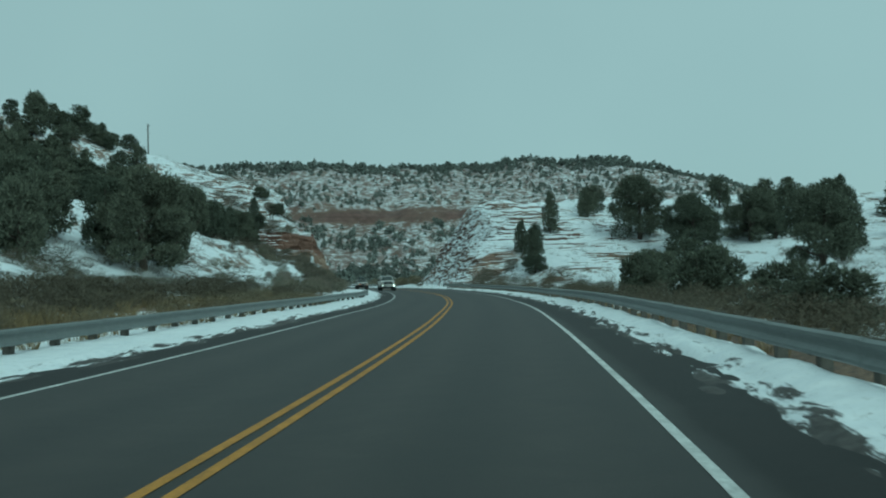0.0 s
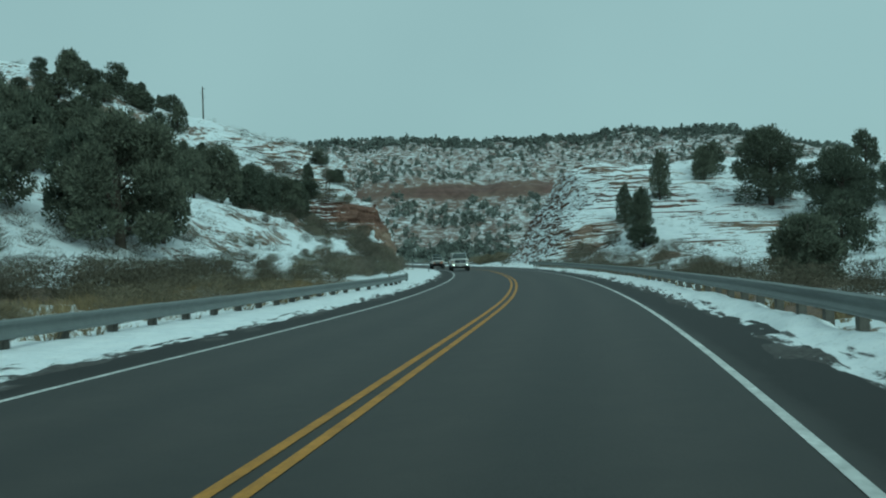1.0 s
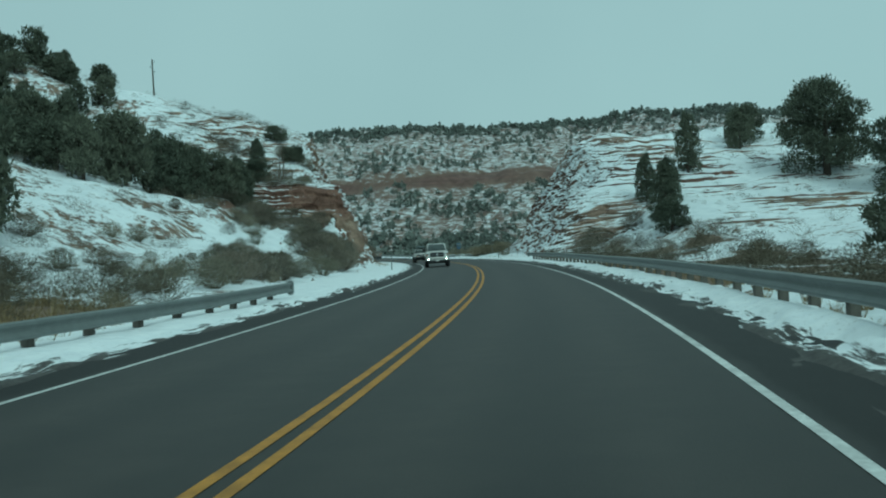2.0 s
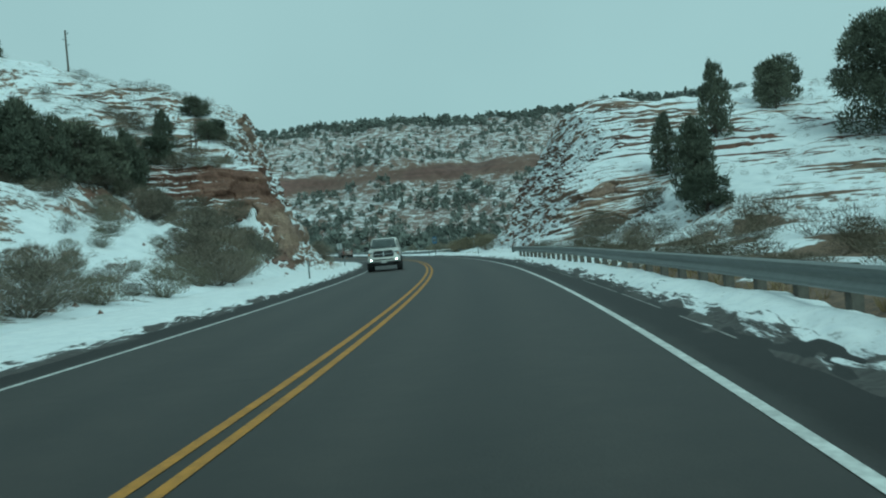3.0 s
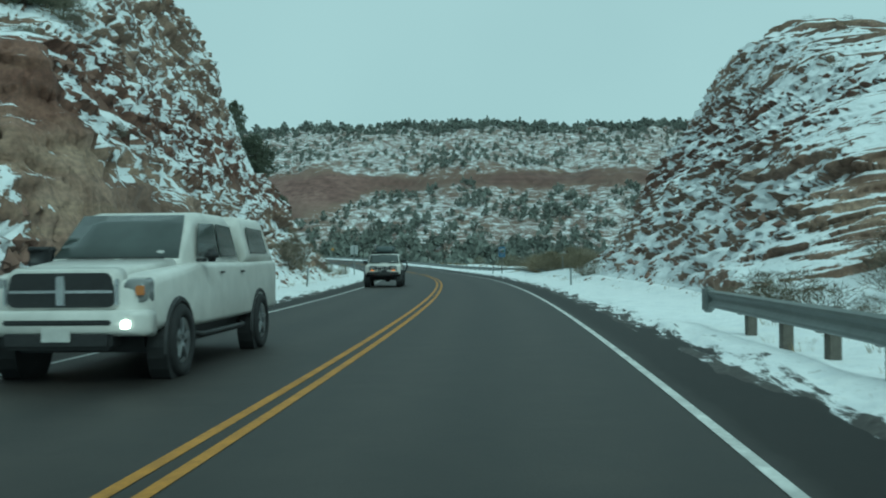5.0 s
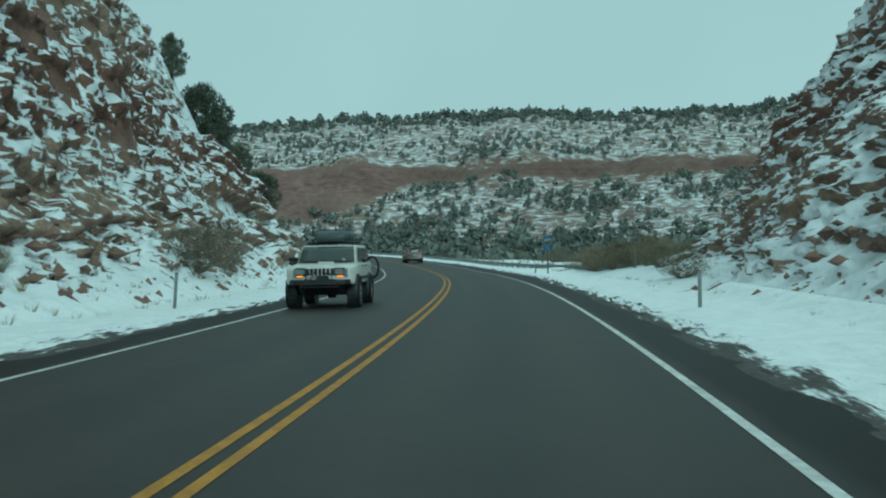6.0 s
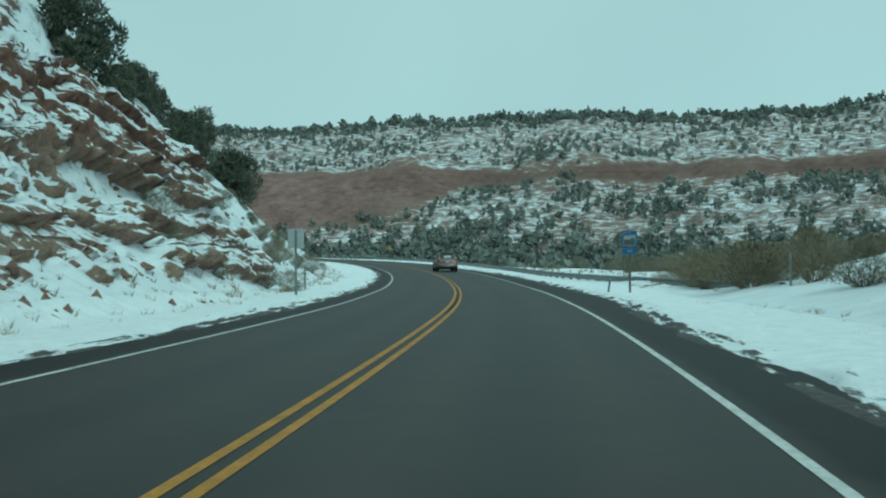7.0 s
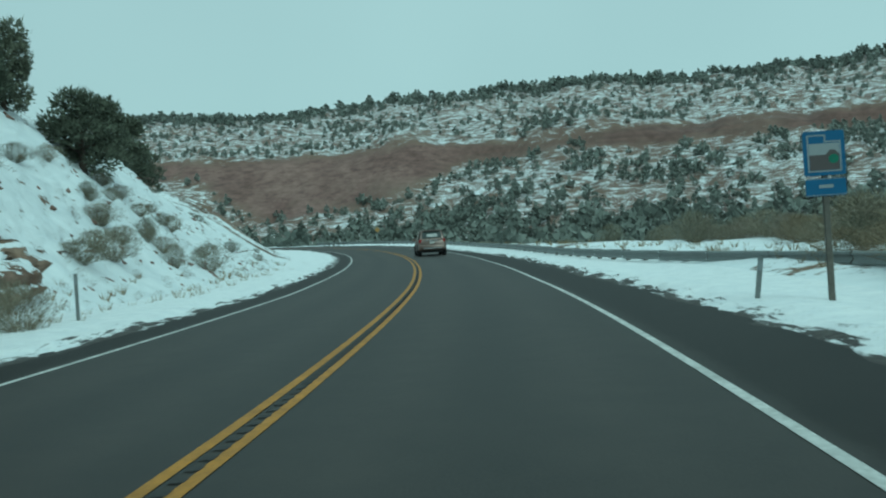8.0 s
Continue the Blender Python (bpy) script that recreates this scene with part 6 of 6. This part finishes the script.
density = (0.20 + 0.34 * groves) * (1 - low) + (0.22 + 0.55 * groves) * low + 0.9 * on_rim + 0.5 * (1 - ease(1, 8, wz)) - 1.2 * mesa_bare(wx, wy, wz)
keep = RNG.uniform(0, 1, COUNT) < density
wx, wy, wz, on_rim, low = (v[keep] for v in (wx, wy, wz, on_rim, low))
big = RNG.uniform(0, 1, len(wx)) ** 1.5
valley = 1 - ease(3, 10, wz)
wide, tall = (2.2 + 3.4 * big) * (1 + 0.25 * low + 0.5 * valley + 0.7 * on_rim), (2.7 + 3.4 * big) * (1 + 0.2 * low + 0.5 * valley + 0.4 * on_rim)
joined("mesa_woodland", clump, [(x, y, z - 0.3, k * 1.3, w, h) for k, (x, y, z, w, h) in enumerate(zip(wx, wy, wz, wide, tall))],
       FAR_NEEDLES, "scattered pinyon and juniper woods over the far mesa, paled for haze", "woodland")


# ---- poles, posts and signs ----
# blue and white are painted darker to carry the vignette at the view's edge
BLUE = plain("dimmed_blue_sign_paint", (0.012, 0.08, 0.185), 0.4, 0, 5, 0.1, 0.0)
SIGN_WHITE = plain("dimmed_white_sign_paint", (0.23, 0.25, 0.26), 0.4, 0, 5, 0.08, 0.0)
SIGN_GREEN = plain("green_sign_paint", (0.02, 0.12, 0.07), 0.4, 0, 5, 0.1, 0.0)
SIGN_BROWN = plain("brown_sign_paint", (0.06, 0.05, 0.05), 0.5, 0, 5, 0.2, 0.0)
SIGN_YELLOW = plain("dull_yellow_sign_paint", (0.26, 0.15, 0.035), 0.5, 0, 5, 0.15, 0.0)
ALUMINIUM = plain("sign_aluminium", (0.40, 0.42, 0.42), 0.5, 0.6, 6, 0.15, 0.02)


def ground_at(x, y):
    return float(land(np.array([x]), np.array([y]))[0])


def utility_pole(x, y, top):
    z = ground_at(x, y)
    h = top - z
    pole = thing("utility_pole", "tall weathered wooden utility pole on a hilltop", "utility pole", m=pose(x, y, z))
    part("shaft", tube([(0, 0, -0.5), (0, 0, h * 0.5), (0, 0, h)], [0.17, 0.15, 0.11], 12), POLE_AND_POST, pole, smooth=True)
    for k, side in enumerate((1, -1, 1)):
        arm = part("bracket", tube([(0, 0, h - 0.5 - k * 0.75), (side * 0.3, 0, h - 0.45 - k * 0.75)], 0.03, 6), STEEL, pole)
        part("insulator", spin([(-0.09, 0.02), (-0.07, 0.07), (0.0, 0.05), (0.05, 0.07), (0.09, 0.02)], 12), SIGN_WHITE, arm).matrix_basis = pose(side * 0.34, 0, h - 0.38 - k * 0.75, 0, 90, 0)
    return pole


utility_pole(-50.3, 200.5, 33.2)


def marker_post(x, y, h, lean=0.0):
    z = ground_at(x, y)
    post = thing("marker_post", "thin steel roadside marker post in snow", "marker post", "roadside marker posts", pose(x, y, z, 0, lean, 12))
    part("post", box(-0.04, 0.04, -0.012, 0.012, -0.3, h, 0.008), STEEL, post)
    part("reflector", box(-0.038, 0.038, -0.02, -0.012, h - 0.22, h - 0.06, 0.004), SIGN_WHITE, post, "small white reflector")


for x, y, h, lean in ((-2.8, 123.3, 1.15, 0), (2.75, 167.6, 1.1, 0), (-10.0, 168.6, 1.1, 4), (-20.3, 211.1, 1.15, 0), (-6.4, 208.7, 0.95, 8), (0.1, 202.7, 1.1, 0)):
    marker_post(x, y, h, lean)


def sign_back(x, y, turn):
    """A road sign that faces away."""
    sign = thing("road_sign", "bare aluminium back of a road sign on a steel post", "road sign", m=pose(x, y, ground_at(x, y), 0, 0, turn))
    part("post", box(-0.04, 0.04, -0.03, 0.03, -0.4, 2.75, 0.01), STEEL, sign)
    part("panel", box(-0.31, 0.31, 0.03, 0.045, 2.05, 2.8, 0.006), ALUMINIUM, sign)
    for z in (2.2, 2.65):
        part("bolt", spin([(-0.02, 0.004), (0.0, 0.02), (0.02, 0.004)], 8), STEEL, sign).matrix_basis = pose(0, -0.035, z, 0, 0, 90)


sign_back(-17.5, 204.0, 12)


def scenic_sign(x, y, turn):
    sign = thing("scenic_sign", "blue roadside sign with a landscape picture above a small plate", "road sign", m=Matrix.LocRotScale((x, y, 0.56), Euler((0, 0, radians(turn))), (0.8, 0.8, 0.74)))
    part("post", box(-0.05, 0.05, -0.04, 0.04, -1.5, 1.75, 0.01), POLE_AND_POST, sign)
    upper = part("panel", box(-0.35, 0.35, -0.06, -0.042, 1.60, 2.42, 0.02), BLUE, sign)
    edge = [(-0.27, 1.68), (0.27, 1.68), (0.27, 2.22), (0.02, 2.22), (0.02, 2.34), (-0.27, 2.34), (-0.27, 1.68)]
    for (x0, z0), (x1, z1) in zip(edge, edge[1:]):
        part("outline", box(min(x0, x1) - 0.012, max(x0, x1) + 0.012, -0.068, -0.06, min(z0, z1) - 0.012, max(z0, z1) + 0.012), SIGN_WHITE, upper)
    part("picture_sky", box(-0.25, 0.25, -0.064, -0.06, 1.98, 2.19), SIGN_WHITE, upper)
    part("picture_land", box(-0.25, 0.25, -0.066, -0.06, 1.70, 1.98), SIGN_BROWN, upper)
    part("picture_hill", loft([[(0.02, yy, 1.98), (0.1, yy, 2.07), (0.18, yy, 2.06), (0.25, yy, 1.98)] for yy in (-0.066, -0.06)]), SIGN_BROWN, upper)
    part("picture_tree", spin([(-0.004, 0.01), (0.004, 0.01), (0.004, 0.085), (-0.004, 0.085)], 18), SIGN_GREEN, upper).matrix_basis = pose(0.15, -0.068, 1.9, 0, 0, 90)
    lower = part("plate", box(-0.34, 0.34, -0.06, -0.042, 1.22, 1.55, 0.015), BLUE, sign)
    part("writing_bar", box(-0.12, 0.12, -0.066, -0.06, 1.37, 1.43), SIGN_WHITE, lower)
    for z0 in (1.235, 1.53):
        part("outline", box(-0.33, 0.33, -0.066, -0.06, z0, z0 + 0.012), SIGN_WHITE, lower)


def curve_sign(s, d):
    """A yellow diamond on a post at the far side of the bend."""
    sign = thing("warning_sign", "small yellow diamond warning sign on a steel post", "road sign", m=on_lane(s, d))
    part("post", box(-0.03, 0.03, -0.02, 0.02, -0.3, 1.9, 0.008), STEEL, sign)
    part("panel", box(-0.28, 0.28, -0.035, -0.022, -0.28, 0.28, 0.004), SIGN_YELLOW, sign, "dull yellow panel").matrix_basis = pose(0, 0, 1.9, 0, 45, 0)


curve_sign(330, 10.2)
scenic_sign(-5.39, 207.4, 14)


# ---- thin rock beds that crop out along the snowy slopes ----
def outcrops(spans):
    """Each bed follows the slope's level line, proud at its front edge and thinning out to both ends."""
    s, d, half, lip = [], [], [], []
    for count, s0, s1, d0, d1, short, long_, low, high in spans:
        s.append(RNG.uniform(s0, s1, count))
        d.append(RNG.uniform(d0, d1, count))
        half.append(RNG.uniform(short, long_, count) / 2)
        lip.append(RNG.uniform(low, high, count))
    s, d, half, lip = (np.concatenate(v) for v in (s, d, half, lip))
    start = on_road(s, d)[:, :2]
    fall = np.hypot(land(start[:, 0] + 1, start[:, 1]) - land(start[:, 0] - 1, start[:, 1]), land(start[:, 0], start[:, 1] + 1) - land(start[:, 0], start[:, 1] - 1)) / 2
    start, half, lip = (v[fall < 0.75] for v in (start, half, lip))

    def uphill(p):
        gx = land(p[:, 0] + 1.6, p[:, 1]) - land(p[:, 0] - 1.6, p[:, 1])
        gy = land(p[:, 0], p[:, 1] + 1.6) - land(p[:, 0], p[:, 1] - 1.6)
        return np.stack([gx, gy], 1) / (np.hypot(gx, gy)[:, None] + 1e-6)

    reach, lines = 6, [None] * 13
    for way in (1, -1):
        p = start.copy()
        for k in range(reach + 1):
            up = uphill(p)
            lines[reach + way * k] = (p.copy(), up)
            side = np.stack([-up[:, 1], up[:, 0]], 1) * way
            p = p + side * (half / reach)[:, None] + up * RNG.uniform(-0.10, 0.16, len(p))[:, None]
    rows = []
    for k, (p, up) in enumerate(lines):
        swell = np.clip(1 - ((k - reach) / (reach + 0.4)) ** 2, 0, 1) * RNG.uniform(0.55, 1.15, len(p))
        out = (lip * swell)[:, None]
        back, front, foot = p + up * 0.7, p - up * out * 0.9, p - up * out * 0.55
        rows.append(np.stack([np.column_stack([back, land(back[:, 0], back[:, 1]) - 0.05]),
                              np.column_stack([front, land(p[:, 0], p[:, 1]) + 0.6 * out[:, 0] - 0.03]),
                              np.column_stack([foot, land(foot[:, 0], foot[:, 1]) - 0.25])], 1))
    co = np.stack(rows, 1)
    n = np.arange(co.shape[0] * co.shape[1] * 3).reshape(co.shape[0], co.shape[1], 3)
    quads = np.stack([n[:, :-1, :-1], n[:, 1:, :-1], n[:, 1:, 1:], n[:, :-1, 1:]], -1).reshape(-1, 4)
    return tagged(surface("rock_outcrops", co.reshape(-1, 3), quads, ROCK), "thin red sandstone beds cropping out of the snowy slopes", "rock", kind="stuff")


outcrops([(95, 154, 184, 18, 28, 2.5, 8.0, 0.14, 0.42), (34, 150, 172, 26, 40, 2.0, 6.0, 0.10, 0.28), (16, 137, 146, 24, 36, 3.0, 9.0, 0.15, 0.45),
          (60, 154, 178, -29, -19, 1.5, 5.0, 0.14, 0.38), (14, 132, 150, -30, -20, 2.0, 5.0, 0.1, 0.3)])
for s, d, h, w in ((140, -11.4, 1.4, 2.2), (143.5, -10.8, 1.3, 2.0), (138, -13.5, 2.0, 2.8), (141, -15.2, 2.1, 3.0), (143.5, -13.4, 1.8, 2.6), (146, -15.4, 2.2, 2.8), (148, -13, 1.7, 2.4), (144.5, -17.2, 1.9, 2.6), (147.6, -18, 1.6, 2.4),
                   (124.5, -11.6, 1.6, 2.6), (127.5, -10.6, 1.7, 2.8), (130, -11.8, 1.5, 2.6), (133, -12.6, 1.8, 2.8), (135.5, -11.2, 1.4, 2.2)):
    p = on_road(s, d)
    bush(2 + int(s) % 2, p[0], p[1], h, w)


def stone_shape():
    """A small angular stone: a squashed, uneven eight-faced lump."""
    co = np.array([(1, 0, 0), (0, 1, 0), (-1, 0, 0), (0, -1, 0), (0, 0, 1), (0, 0, -1)], float) * RNG.uniform(0.6, 1.2, (6, 1)) + RNG.normal(size=(6, 3)) * 0.15
    return co, np.array([(0, 1, 4), (1, 2, 4), (2, 3, 4), (3, 0, 4), (1, 0, 5), (2, 1, 5), (3, 2, 5), (0, 3, 5)])


STONE = plain("reddish_stone", (0.17, 0.105, 0.08), 0.9, 0, 3, 0.35, 0.3)
STONES = [stone_shape() for k in range(6)]
joined("loose_stones", STONES, strewn(420, 203, 262, -17, -8.6, 0.05, 0.16, 1.5) + strewn(260, 152, 203, -11.5, -7.6, 0.06, 0.22, 1.5) + strewn(110, 148, 180, 7.8, 11, 0.06, 0.22, 1.5) + strewn(90, 100, 148, -14, -8, 0.05, 0.2, 1.4) + strewn(130, 141, 149.6, -16, -9.2, 0.08, 0.42, 1.3),
       STONE, "loose reddish stones poking through snow below the slopes", "stones")
for n in range(52):
    p = on_road(RNG.uniform(151.5, 167), -RNG.uniform(14.5, 29))
    h = RNG.uniform(0.6, 1.5)
    bush((2, 3, 0)[n % 3], p[0], p[1], h, h * RNG.uniform(1.2, 1.8))
for n in range(14):
    p = on_road(RNG.uniform(142, 149), -RNG.uniform(18, 27))
    h = RNG.uniform(1.4, 2.6)
    bush(2 + n % 2, p[0], p[1], h, h * RNG.uniform(1.0, 1.3))
TUFTS = [shrub_arrays(18, 160, 0.5 + 0.12 * k, 2.0) for k in range(4)]
joined("slope_scrub", TUFTS, strewn(190, 138, 172, 22, 48, 0.22, 0.6, 1.4) + strewn(46, 172, 190, 20, 62, 0.4, 0.9, 1.5) + strewn(70, 158, 178, -32, -20, 0.5, 1.2, 1.4)
       + strewn(60, 133, 152, -25, -18, 0.6, 1.5, 1.4) + strewn(80, 92, 134, -27, -12, 0.4, 1.0, 1.4), BRUSH, "small dark scrub dotted over the snowy slopes", "brush")
